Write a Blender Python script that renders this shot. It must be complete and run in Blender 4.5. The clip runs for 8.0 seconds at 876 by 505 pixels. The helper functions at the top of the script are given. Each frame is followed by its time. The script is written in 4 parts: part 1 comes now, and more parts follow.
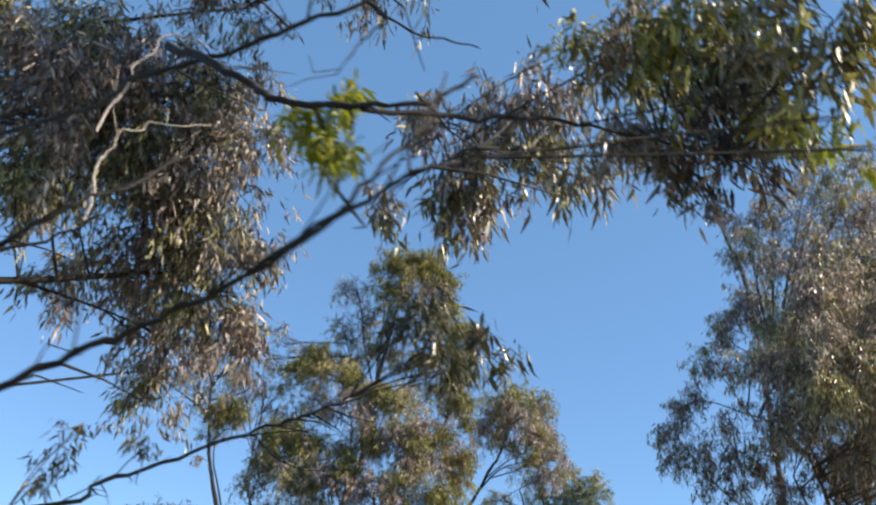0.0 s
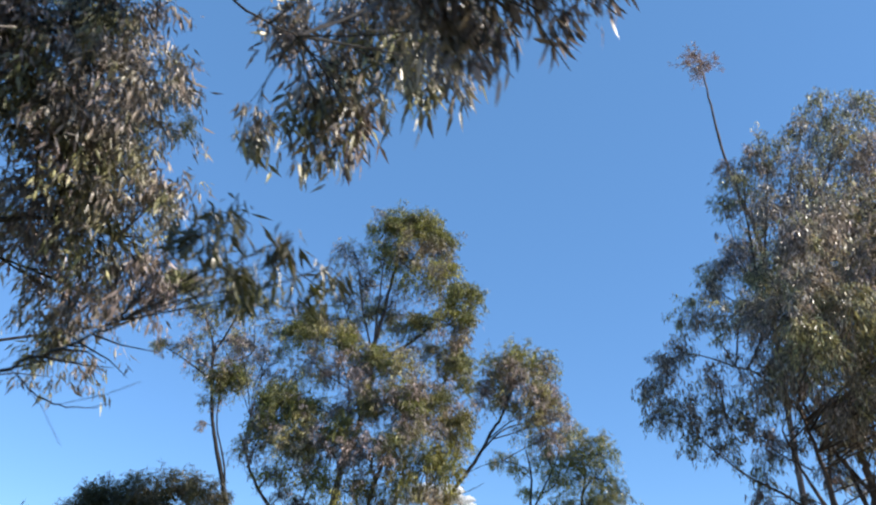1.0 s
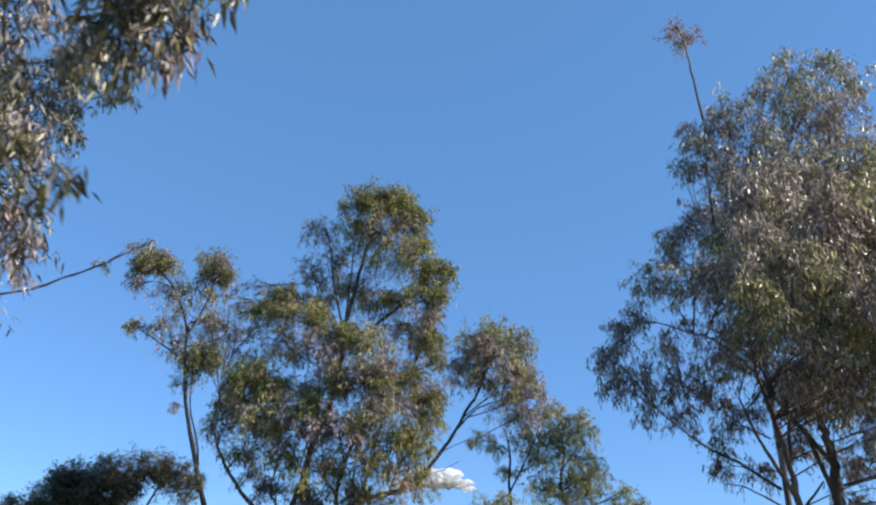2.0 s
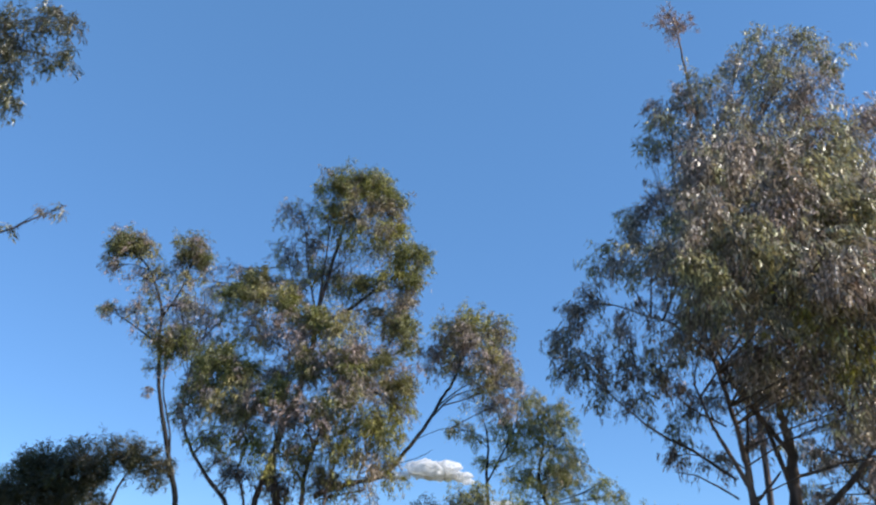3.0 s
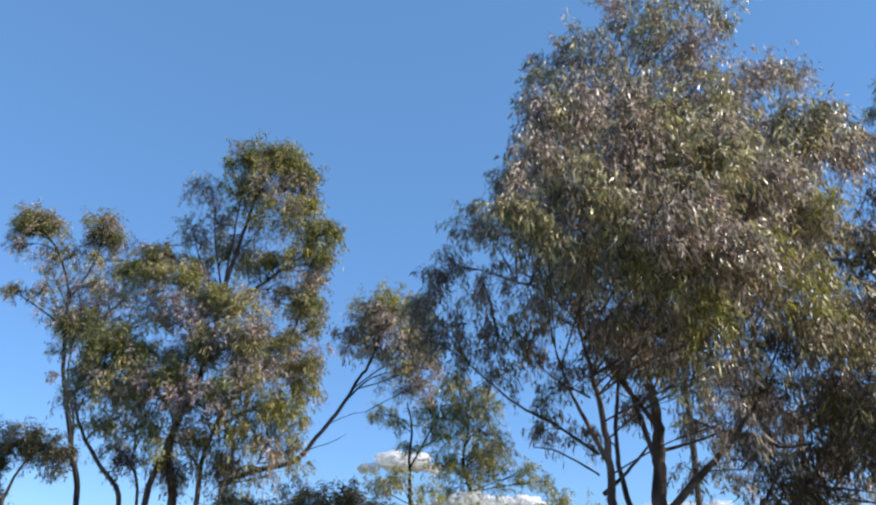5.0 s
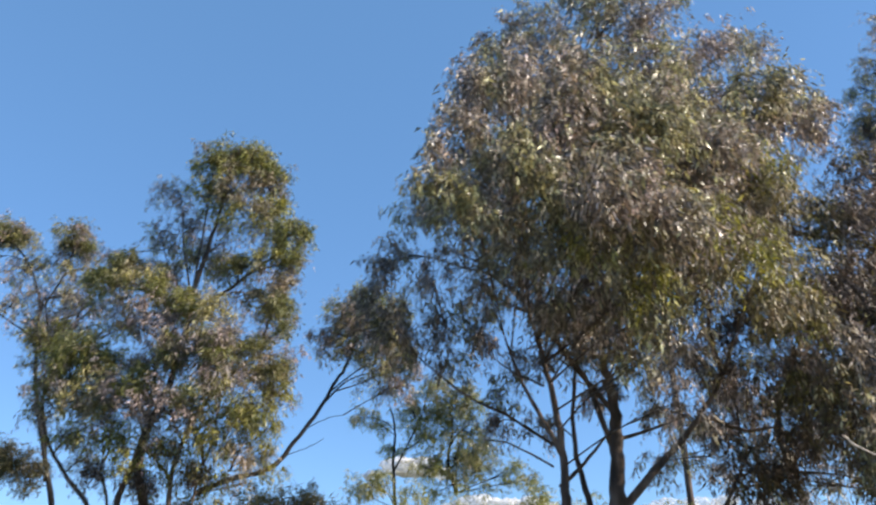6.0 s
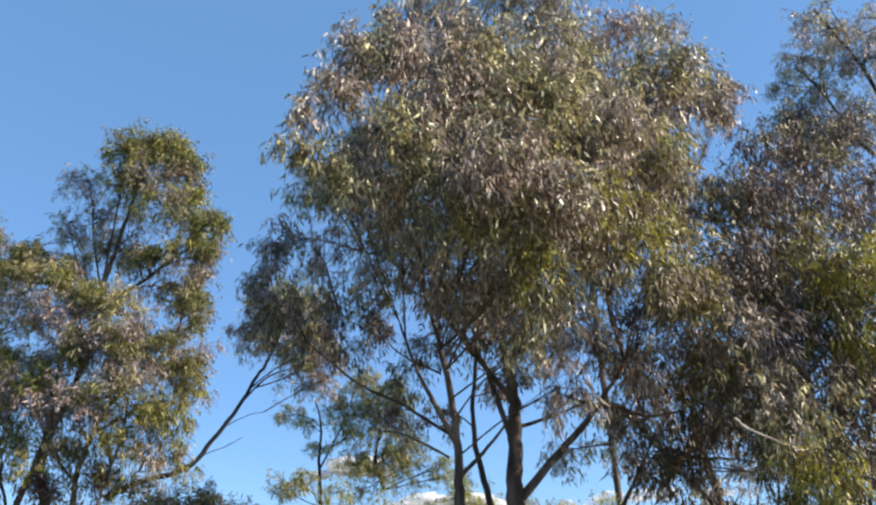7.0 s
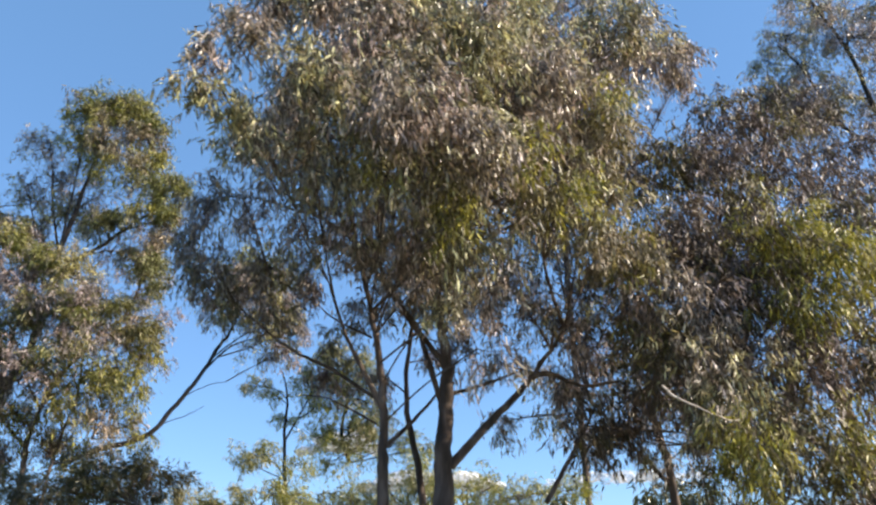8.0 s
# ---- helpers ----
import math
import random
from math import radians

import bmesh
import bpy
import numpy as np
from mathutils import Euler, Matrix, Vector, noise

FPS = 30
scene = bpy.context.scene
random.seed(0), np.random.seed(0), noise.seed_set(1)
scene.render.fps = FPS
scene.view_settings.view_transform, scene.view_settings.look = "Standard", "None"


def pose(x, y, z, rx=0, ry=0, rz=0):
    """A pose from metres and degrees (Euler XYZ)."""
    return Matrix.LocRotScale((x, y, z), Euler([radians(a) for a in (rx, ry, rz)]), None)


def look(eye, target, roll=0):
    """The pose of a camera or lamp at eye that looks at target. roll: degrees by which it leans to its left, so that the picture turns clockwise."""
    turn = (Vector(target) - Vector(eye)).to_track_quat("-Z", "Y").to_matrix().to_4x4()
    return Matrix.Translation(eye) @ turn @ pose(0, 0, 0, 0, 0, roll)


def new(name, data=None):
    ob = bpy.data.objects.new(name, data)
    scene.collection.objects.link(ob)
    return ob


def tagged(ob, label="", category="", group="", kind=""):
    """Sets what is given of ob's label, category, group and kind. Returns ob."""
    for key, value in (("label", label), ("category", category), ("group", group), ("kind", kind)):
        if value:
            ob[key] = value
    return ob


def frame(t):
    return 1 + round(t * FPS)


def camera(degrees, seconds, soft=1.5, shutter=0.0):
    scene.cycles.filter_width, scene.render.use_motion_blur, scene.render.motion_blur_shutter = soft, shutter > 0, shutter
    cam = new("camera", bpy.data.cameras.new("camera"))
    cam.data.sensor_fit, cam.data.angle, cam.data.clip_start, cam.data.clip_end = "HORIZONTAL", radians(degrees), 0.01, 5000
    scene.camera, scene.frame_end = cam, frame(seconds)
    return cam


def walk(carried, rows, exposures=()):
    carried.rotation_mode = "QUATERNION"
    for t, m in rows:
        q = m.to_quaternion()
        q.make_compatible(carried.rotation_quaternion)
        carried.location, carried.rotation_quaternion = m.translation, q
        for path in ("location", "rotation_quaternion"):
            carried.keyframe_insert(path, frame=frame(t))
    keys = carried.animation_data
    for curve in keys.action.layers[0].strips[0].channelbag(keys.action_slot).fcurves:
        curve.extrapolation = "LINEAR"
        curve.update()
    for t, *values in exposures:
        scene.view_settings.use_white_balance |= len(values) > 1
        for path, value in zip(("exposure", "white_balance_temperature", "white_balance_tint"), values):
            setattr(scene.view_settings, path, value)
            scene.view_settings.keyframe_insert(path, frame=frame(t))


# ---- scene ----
# The camera, carried at eye height along a path under the trees.
cam = camera(59.2, 8.0, soft=2.25, shutter=0.4)
PATH = [
    (0, pose(-0.000, 0.000, 1.558, 119.11, 0, -0.00) @ pose(0, 0, 0, 0, 0, 2.82)),
    (0.2, pose(0.250, 0.139, 1.601, 118.18, 0, 0.72) @ pose(0, 0, 0, 0, 0, 2.85)),
    (0.5, pose(0.623, 0.355, 1.668, 117.14, 0, 1.46) @ pose(0, 0, 0, 0, 0, 2.86)),
    (1, pose(1.132, 0.740, 1.636, 116.60, 0, 1.82) @ pose(0, 0, 0, 0, 0, 2.51)),
    (1.5, pose(1.636, 1.125, 1.568, 116.01, 0, 1.05) @ pose(0, 0, 0, 0, 0, 2.12)),
    (1.7, pose(1.856, 1.264, 1.567, 115.84, 0, 1.40) @ pose(0, 0, 0, 0, 0, 1.65)),
    (2.8, pose(3.089, 2.029, 1.578, 114.88, 0, 2.10) @ pose(0, 0, 0, 0, 0, 2.68)),
    (3, pose(3.306, 2.184, 1.578, 115.00, 0, 1.78) @ pose(0, 0, 0, 0, 0, 2.70)),
    (3.5, pose(3.896, 2.491, 1.584, 115.36, 0, 0.67) @ pose(0, 0, 0, 0, 0, 3.07)),
    (4, pose(4.492, 2.800, 1.588, 115.15, 0, 0.56) @ pose(0, 0, 0, 0, 0, 2.80)),
    (4.5, pose(5.051, 3.150, 1.635, 114.99, 0, -0.92) @ pose(0, 0, 0, 0, 0, 2.59)),
    (4.7, pose(5.254, 3.300, 1.632, 114.76, 0, -0.87) @ pose(0, 0, 0, 0, 0, 2.16)),
    (5.8, pose(6.396, 4.121, 1.628, 114.20, 0, -0.31) @ pose(0, 0, 0, 0, 0, 0.71)),
    (6, pose(6.578, 4.267, 1.629, 114.80, 0, -0.72) @ pose(0, 0, 0, 0, 0, -0.31)),
    (6.2, pose(6.762, 4.418, 1.629, 114.98, 0, -2.53) @ pose(0, 0, 0, 0, 0, -2.18)),
    (6.5, pose(7.037, 4.627, 1.631, 115.45, 0, -4.52) @ pose(0, 0, 0, 0, 0, -2.39)),
    (7, pose(7.463, 4.904, 1.630, 114.58, 0, -5.09) @ pose(0, 0, 0, 0, 0, -2.28)),
    (7.5, pose(7.894, 5.159, 1.557, 114.09, 0, -5.37) @ pose(0, 0, 0, 0, 0, -1.84)),
    (8, pose(8.405, 5.418, 1.538, 113.04, 0, -5.74) @ pose(0, 0, 0, 0, 0, -1.32)),
]
# The film camera opens up while trees fill the picture: seconds, stops, white balance.
EXPOSURES = [(0, 0.72, 7800, 11), (0.5, 0.67, 7300, 11), (1, 0.58, 6800, 11), (1.5, 0.54, 6650, 11), (3, 0.44, 6650, 11), (4, 0.48, 6750, 11),
             (5, 0.58, 6950, 12), (6, 0.65, 7250, 12), (7, 0.77, 7500, 12), (8, 0.84, 7600, 13)]
walk(cam, PATH, EXPOSURES)

# ---- world, sun, exposure ----
SUN_FROM = Vector((0.88, -0.24, 0.54)).normalized()
world = bpy.data.worlds.new("sky")
scene.world = world
world.use_nodes = True
wn = world.node_tree.nodes
sky = wn.new("ShaderNodeTexSky")
sky.sky_type = "NISHITA"
sky.sun_disc = False
sky.sun_elevation = math.asin(SUN_FROM.z)
sky.sun_rotation = math.atan2(SUN_FROM.x, SUN_FROM.y)
sky.altitude = 1200
sky.air_density, sky.dust_density, sky.ozone_density = 1.0, 0.35, 6.0
deep = wn.new("ShaderNodeMix")
deep.data_type, deep.blend_type = "RGBA", "MULTIPLY"
deep.inputs[0].default_value = 1.0
deep.inputs[7].default_value = (0.98, 1.08, 1.21, 1)
world.node_tree.links.new(sky.outputs[0], deep.inputs[6])
even = wn.new("ShaderNodeMix")
even.data_type = "RGBA"
even.inputs[0].default_value = 0.52
even.inputs[7].default_value = (0.6, 1.66, 3.35, 1)
world.node_tree.links.new(deep.outputs[2], even.inputs[6])
world.node_tree.links.new(even.outputs[2], wn["Background"].inputs[0])
wn["Background"].inputs[1].default_value = 0.15

sun_data = bpy.data.lights.new("sun", "SUN")
sun_data.energy, sun_data.angle, sun_data.color = 5.0, radians(0.53), (1.0, 0.945, 0.85)
sun = new("sun", sun_data)
sun.matrix_world = look(SUN_FROM * 100, (0, 0, 0))


# ---- materials ----
def material(name):
    m = bpy.data.materials.new(name)
    m.use_nodes = True
    return m, m.node_tree.nodes, m.node_tree.links, m.node_tree.nodes["Principled BSDF"]


def ramp(nodes, stops):
    r = nodes.new("ShaderNodeValToRGB")
    el = r.color_ramp.elements
    while len(el) < len(stops):
        el.new(0.5)
    for e, (p, c) in zip(el, stops):
        e.position, e.color = p, (*c, 1)
    return r


def blend(nodes, links, kind, fac, a, b):
    n = nodes.new("ShaderNodeMix")
    n.data_type, n.blend_type = "RGBA", kind
    for sock, v in ((n.inputs[0], fac), (n.inputs[6], a), (n.inputs[7], b)):
        if hasattr(v, "links"):
            links.new(v, sock)
        else:
            sock.default_value = v if isinstance(v, (int, float)) else (*v, 1)
    return n.outputs[2]


def leaf_material(name, stops, tint_a, tint_b, through_light, gloss=0.29, sheer=0.22, green=(0.69, 0.76)):
    """Leathery leaves: colour from leaf to leaf, from spray to spray, waxy gloss and some light through the blade."""
    m, nodes, links, bsdf = material(name)
    geo = nodes.new("ShaderNodeNewGeometry")
    each = ramp(nodes, stops)
    links.new(geo.outputs["Random Per Island"], each.inputs[0])
    tex = nodes.new("ShaderNodeTexNoise")
    tex.inputs["Scale"].default_value = 0.8
    tex.inputs["Detail"].default_value = 3.0
    links.new(geo.outputs["Position"], tex.inputs["Vector"])
    info = nodes.new("ShaderNodeObjectInfo")
    shift = nodes.new("ShaderNodeMath")
    shift.operation = "MULTIPLY_ADD"
    links.new(info.outputs["Random"], shift.inputs[0])
    shift.inputs[1].default_value = 0.5
    links.new(tex.outputs[0], shift.inputs[2])
    patch = ramp(nodes, [(0.42, (1.06, 0.95, 1.06)), (green[0] - 0.08, tint_a), (green[0], tint_b), (green[1], tint_b), (green[1] + 0.07, tint_a), (1.0, (1.10, 0.95, 1.0))])
    links.new(shift.outputs[0], patch.inputs[0])
    col = blend(nodes, links, "MULTIPLY", 1.0, each.outputs[0], patch.outputs[0])
    fine = nodes.new("ShaderNodeTexNoise")
    fine.inputs["Scale"].default_value = 60.0
    links.new(geo.outputs["Position"], fine.inputs["Vector"])
    mott = ramp(nodes, [(0.3, (0.8, 0.8, 0.78)), (0.7, (1.1, 1.1, 1.1))])
    links.new(fine.outputs[0], mott.inputs[0])
    col = blend(nodes, links, "MULTIPLY", 1.0, col, mott.outputs[0])
    links.new(col, bsdf.inputs["Base Color"])
    bsdf.inputs["Roughness"].default_value = gloss
    bsdf.inputs["Specular IOR Level"].default_value = 0.5
    trans = nodes.new("ShaderNodeBsdfTranslucent")
    links.new(blend(nodes, links, "MULTIPLY", 1.0, col, through_light), trans.inputs[0])
    mix = nodes.new("ShaderNodeMixShader")
    mix.inputs[0].default_value = sheer
    links.new(bsdf.outputs[0], mix.inputs[1])
    links.new(trans.outputs[0], mix.inputs[2])
    links.new(mix.outputs[0], nodes["Material Output"].inputs[0])
    return m


# The near-white stop paints sun glints into the colour of some leaves.
LEAF_GREY = leaf_material(
    "grey_green_leaf",
    [(0.0, (0.09, 0.079, 0.067)), (0.40, (0.19, 0.168, 0.142)), (0.68, (0.32, 0.284, 0.24)), (0.86, (0.80, 0.745, 0.68)), (1.0, (0.46, 0.35, 0.27))],
    (1.02, 0.985, 0.97), (1.0, 1.04, 0.64), (1.3, 1.24, 0.95), 0.32, 0.25, (0.67, 0.77))
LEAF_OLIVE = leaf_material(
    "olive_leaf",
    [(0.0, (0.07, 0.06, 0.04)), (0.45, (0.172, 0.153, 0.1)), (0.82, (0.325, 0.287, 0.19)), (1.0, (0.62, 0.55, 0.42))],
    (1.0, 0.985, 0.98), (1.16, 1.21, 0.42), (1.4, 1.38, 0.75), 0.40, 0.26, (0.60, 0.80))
# Brown leaves; the dark tone also paints shade inside and under crowns.
LEAF_BROWN_SHADE = leaf_material(
    "brown_and_shade_leaf",
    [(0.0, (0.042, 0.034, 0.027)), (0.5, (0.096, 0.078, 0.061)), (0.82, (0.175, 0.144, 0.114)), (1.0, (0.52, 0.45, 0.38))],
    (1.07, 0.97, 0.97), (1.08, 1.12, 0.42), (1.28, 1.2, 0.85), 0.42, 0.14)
LEAF_NEAR = leaf_material(
    "near_leaf",
    [(0.0, (0.075, 0.066, 0.058)), (0.45, (0.145, 0.129, 0.112)), (0.76, (0.28, 0.248, 0.215)), (0.93, (0.56, 0.51, 0.45)), (1.0, (0.30, 0.25, 0.17))],
    (1.02, 0.99, 0.97), (1.0, 1.05, 0.6), (1.35, 1.3, 0.85), 0.33, 0.15, (0.68, 0.76))
LEAF_YOUNG = leaf_material(
    "young_leaf", [(0.0, (0.13, 0.165, 0.02)), (0.6, (0.23, 0.265, 0.025)), (1.0, (0.38, 0.33, 0.04))],
    (1.0, 1.0, 1.0), (1.1, 1.0, 0.8), (1.6, 1.6, 0.5), sheer=0.4)
LEAF_FRESH = leaf_material(
    "fresh_green_leaf", [(0.0, (0.13, 0.145, 0.06)), (0.5, (0.255, 0.265, 0.115)), (0.85, (0.39, 0.38, 0.20)), (1.0, (0.55, 0.50, 0.34))],
    (1.0, 1.0, 1.0), (1.1, 1.05, 0.6), (1.5, 1.5, 0.6))
LEAF_DARK = leaf_material(
    "dark_leaf", [(0.0, (0.04, 0.043, 0.024)), (0.6, (0.075, 0.078, 0.042)), (1.0, (0.14, 0.13, 0.085))],
    (1.0, 1.0, 1.0), (1.0, 1.0, 0.7), (1.5, 1.5, 0.6))
LEAF_DULL = leaf_material(
    "dull_grey_leaf", [(0.0, (0.088, 0.076, 0.064)), (0.5, (0.25, 0.217, 0.19)), (0.85, (0.48, 0.42, 0.38)), (1.0, (0.72, 0.65, 0.60))],
    (1.02, 0.98, 1.02), (1.1, 1.12, 0.5), (1.4, 1.35, 0.9), 0.45, 0.22, (0.66, 0.76))
LEAF_CAP = leaf_material(
    "green_tip_leaf", [(0.0, (0.060, 0.067, 0.025)), (0.5, (0.14, 0.154, 0.055)), (0.85, (0.245, 0.254, 0.1)), (1.0, (0.40, 0.38, 0.19))],
    (1.0, 1.0, 1.0), (1.12, 1.06, 0.75), (1.5, 1.5, 0.6), 0.42, 0.26)
LEAF_PINK = leaf_material(
    "dry_leaf", [(0.0, (0.26, 0.18, 0.14)), (0.6, (0.36, 0.25, 0.21)), (1.0, (0.42, 0.31, 0.20))],
    (1.0, 1.0, 1.0), (1.0, 0.95, 0.9), (1.4, 1.2, 0.9))


def bark_material(name, dark, mid, pale, scale=6.0):
    m, nodes, links, bsdf = material(name)
    geo = nodes.new("ShaderNodeNewGeometry")
    squash = nodes.new("ShaderNodeMapping")
    squash.inputs["Scale"].default_value = (1, 1, 0.22)
    links.new(geo.outputs["Position"], squash.inputs["Vector"])
    streak = nodes.new("ShaderNodeTexNoise")
    streak.inputs["Scale"].default_value, streak.inputs["Detail"].default_value = scale, 6.0
    links.new(squash.outputs[0], streak.inputs["Vector"])
    broad = nodes.new("ShaderNodeTexNoise")
    broad.inputs["Scale"].default_value = 0.9
    links.new(geo.outputs["Position"], broad.inputs["Vector"])
    c1 = ramp(nodes, [(0.32, dark), (0.52, mid), (0.72, pale)])
    links.new(streak.outputs[0], c1.inputs[0])
    c2 = ramp(nodes, [(0.35, (0.75, 0.72, 0.7)), (0.7, (1.1, 1.0, 0.95))])
    links.new(broad.outputs[0], c2.inputs[0])
    links.new(blend(nodes, links, "MULTIPLY", 1.0, c1.outputs[0], c2.outputs[0]), bsdf.inputs["Base Color"])
    bsdf.inputs["Roughness"].default_value = 0.85
    bump = nodes.new("ShaderNodeBump")
    bump.inputs["Strength"].default_value, bump.inputs["Distance"].default_value = 0.5, 0.02
    links.new(streak.outputs[0], bump.inputs["Height"])
    links.new(bump.outputs[0], bsdf.inputs["Normal"])
    return m


BARK = bark_material("grey_brown_bark", (0.034, 0.027, 0.023), (0.11, 0.082, 0.069), (0.23, 0.19, 0.165))
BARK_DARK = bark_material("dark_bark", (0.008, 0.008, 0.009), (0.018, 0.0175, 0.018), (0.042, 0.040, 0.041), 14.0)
BARK_PALE = bark_material("pale_smooth_bark", (0.38, 0.34, 0.30), (0.55, 0.51, 0.47), (0.68, 0.65, 0.61), 9.0)

GRASS, nodes, links, bsdf = material("dry_grass_ground")
geo = nodes.new("ShaderNodeNewGeometry")
n1, n2 = nodes.new("ShaderNodeTexNoise"), nodes.new("ShaderNodeTexNoise")
n1.inputs["Scale"].default_value, n2.inputs["Scale"].default_value = 0.25, 9.0
n1.inputs["Detail"].default_value, n2.inputs["Detail"].default_value = 5.0, 8.0
for n in (n1, n2):
    links.new(geo.outputs["Position"], n.inputs["Vector"])
g1 = ramp(nodes, [(0.35, (0.10, 0.11, 0.045)), (0.65, (0.24, 0.20, 0.11))])
g2 = ramp(nodes, [(0.3, (0.6, 0.6, 0.6)), (0.7, (1.2, 1.2, 1.2))])
links.new(n1.outputs[0], g1.inputs[0])
links.new(n2.outputs[0], g2.inputs[0])
links.new(blend(nodes, links, "MULTIPLY", 1.0, g1.outputs[0], g2.outputs[0]), bsdf.inputs["Base Color"])
bsdf.inputs["Roughness"].default_value = 0.95


def cloud_material(name, sheer, dense):
    """Sunlit droplets that let some sky through, more in the wisps than in the puffs."""
    m, nodes, links, bsdf = material(name)
    bsdf.inputs["Base Color"].default_value = (0.92, 0.92, 0.92, 1)
    bsdf.inputs["Roughness"].default_value = 1.0
    bsdf.inputs["Specular IOR Level"].default_value = 0.0
    inner = nodes.new("ShaderNodeBsdfTranslucent")
    inner.inputs[0].default_value = (0.92, 0.92, 0.92, 1)
    thin = nodes.new("ShaderNodeBsdfTransparent")
    puff, veil = nodes.new("ShaderNodeMixShader"), nodes.new("ShaderNodeMixShader")
    wisp, where = nodes.new("ShaderNodeTexNoise"), nodes.new("ShaderNodeNewGeometry")
    wisp.inputs["Scale"].default_value, wisp.inputs["Detail"].default_value = 0.06, 5.0
    links.new(where.outputs["Position"], wisp.inputs["Vector"])
    wisps = ramp(nodes, [(0.36, (sheer,) * 3), (0.6, (dense,) * 3)])
    links.new(wisp.outputs[0], wisps.inputs[0])
    links.new(bsdf.outputs[0], puff.inputs[1])
    links.new(inner.outputs[0], puff.inputs[2])
    links.new(wisps.outputs[0], veil.inputs[0])
    links.new(puff.outputs[0], veil.inputs[1])
    links.new(thin.outputs[0], veil.inputs[2])
    links.new(veil.outputs[0], nodes["Material Output"].inputs[0])
    return m


CLOUD = cloud_material("cloud_white", 0.6, 0.12)
CLOUD_THIN = cloud_material("cloud_veil", 0.9, 0.6)


# ---- building blocks ----
def mesh_of(name, verts, faces, mat, smooth=False):
    me = bpy.data.meshes.new(name)
    me.from_pydata(verts, [], faces)
    me.materials.append(mat)
    if smooth:
        me.polygons.foreach_set("use_smooth", [True] * len(me.polygons))
    return me


def part(name, me, parent, label="", kind=""):
    ob = new(name, me)
    ob.parent = parent
    return tagged(ob, label=label, kind=kind)


def smooth_line(points, steps=5):
    """A Catmull-Rom line through the points."""
    p = np.array([points[0], *points, points[-1]], float)
    out = []
    for i in range(1, len(p) - 2):
        for k in range(steps):
            u = k / steps
            out.append(0.5 * (2 * p[i] + (p[i + 1] - p[i - 1]) * u + (2 * p[i - 1] - 5 * p[i] + 4 * p[i + 1] - p[i + 2]) * u * u
                              + (3 * p[i] - p[i - 1] - 3 * p[i + 1] + p[i + 2]) * u ** 3))
    out.append(p[-2])
    return np.array(out)


def tube(verts, faces, line, r0, r1, sides, rng, wobble=0.06):
    """Adds a tapered, slightly uneven round stem along a line."""
    n = len(line)
    way = np.gradient(line, axis=0)
    way /= np.linalg.norm(way, axis=1)[:, None] + 1e-9
    side = np.cross(way, (0.31, 0.9, 0.23))
    side /= np.linalg.norm(side, axis=1)[:, None] + 1e-9
    up = np.cross(way, side)
    base = len(verts)
    for i in range(n):
        r = r0 + (r1 - r0) * i / (n - 1)
        for k in range(sides):
            a = 2 * math.pi * k / sides
            rr = r * (1 + rng.normal(0, wobble))
            verts.append(tuple(line[i] + rr * (math.cos(a) * side[i] + math.sin(a) * up[i])))
    for i in range(n - 1):
        for k in range(sides):
            a, b = base + i * sides + k, base + i * sides + (k + 1) % sides
            faces.append((a, b, b + sides, a + sides))
    faces.append(tuple(base + (n - 1) * sides + k for k in range(sides)))


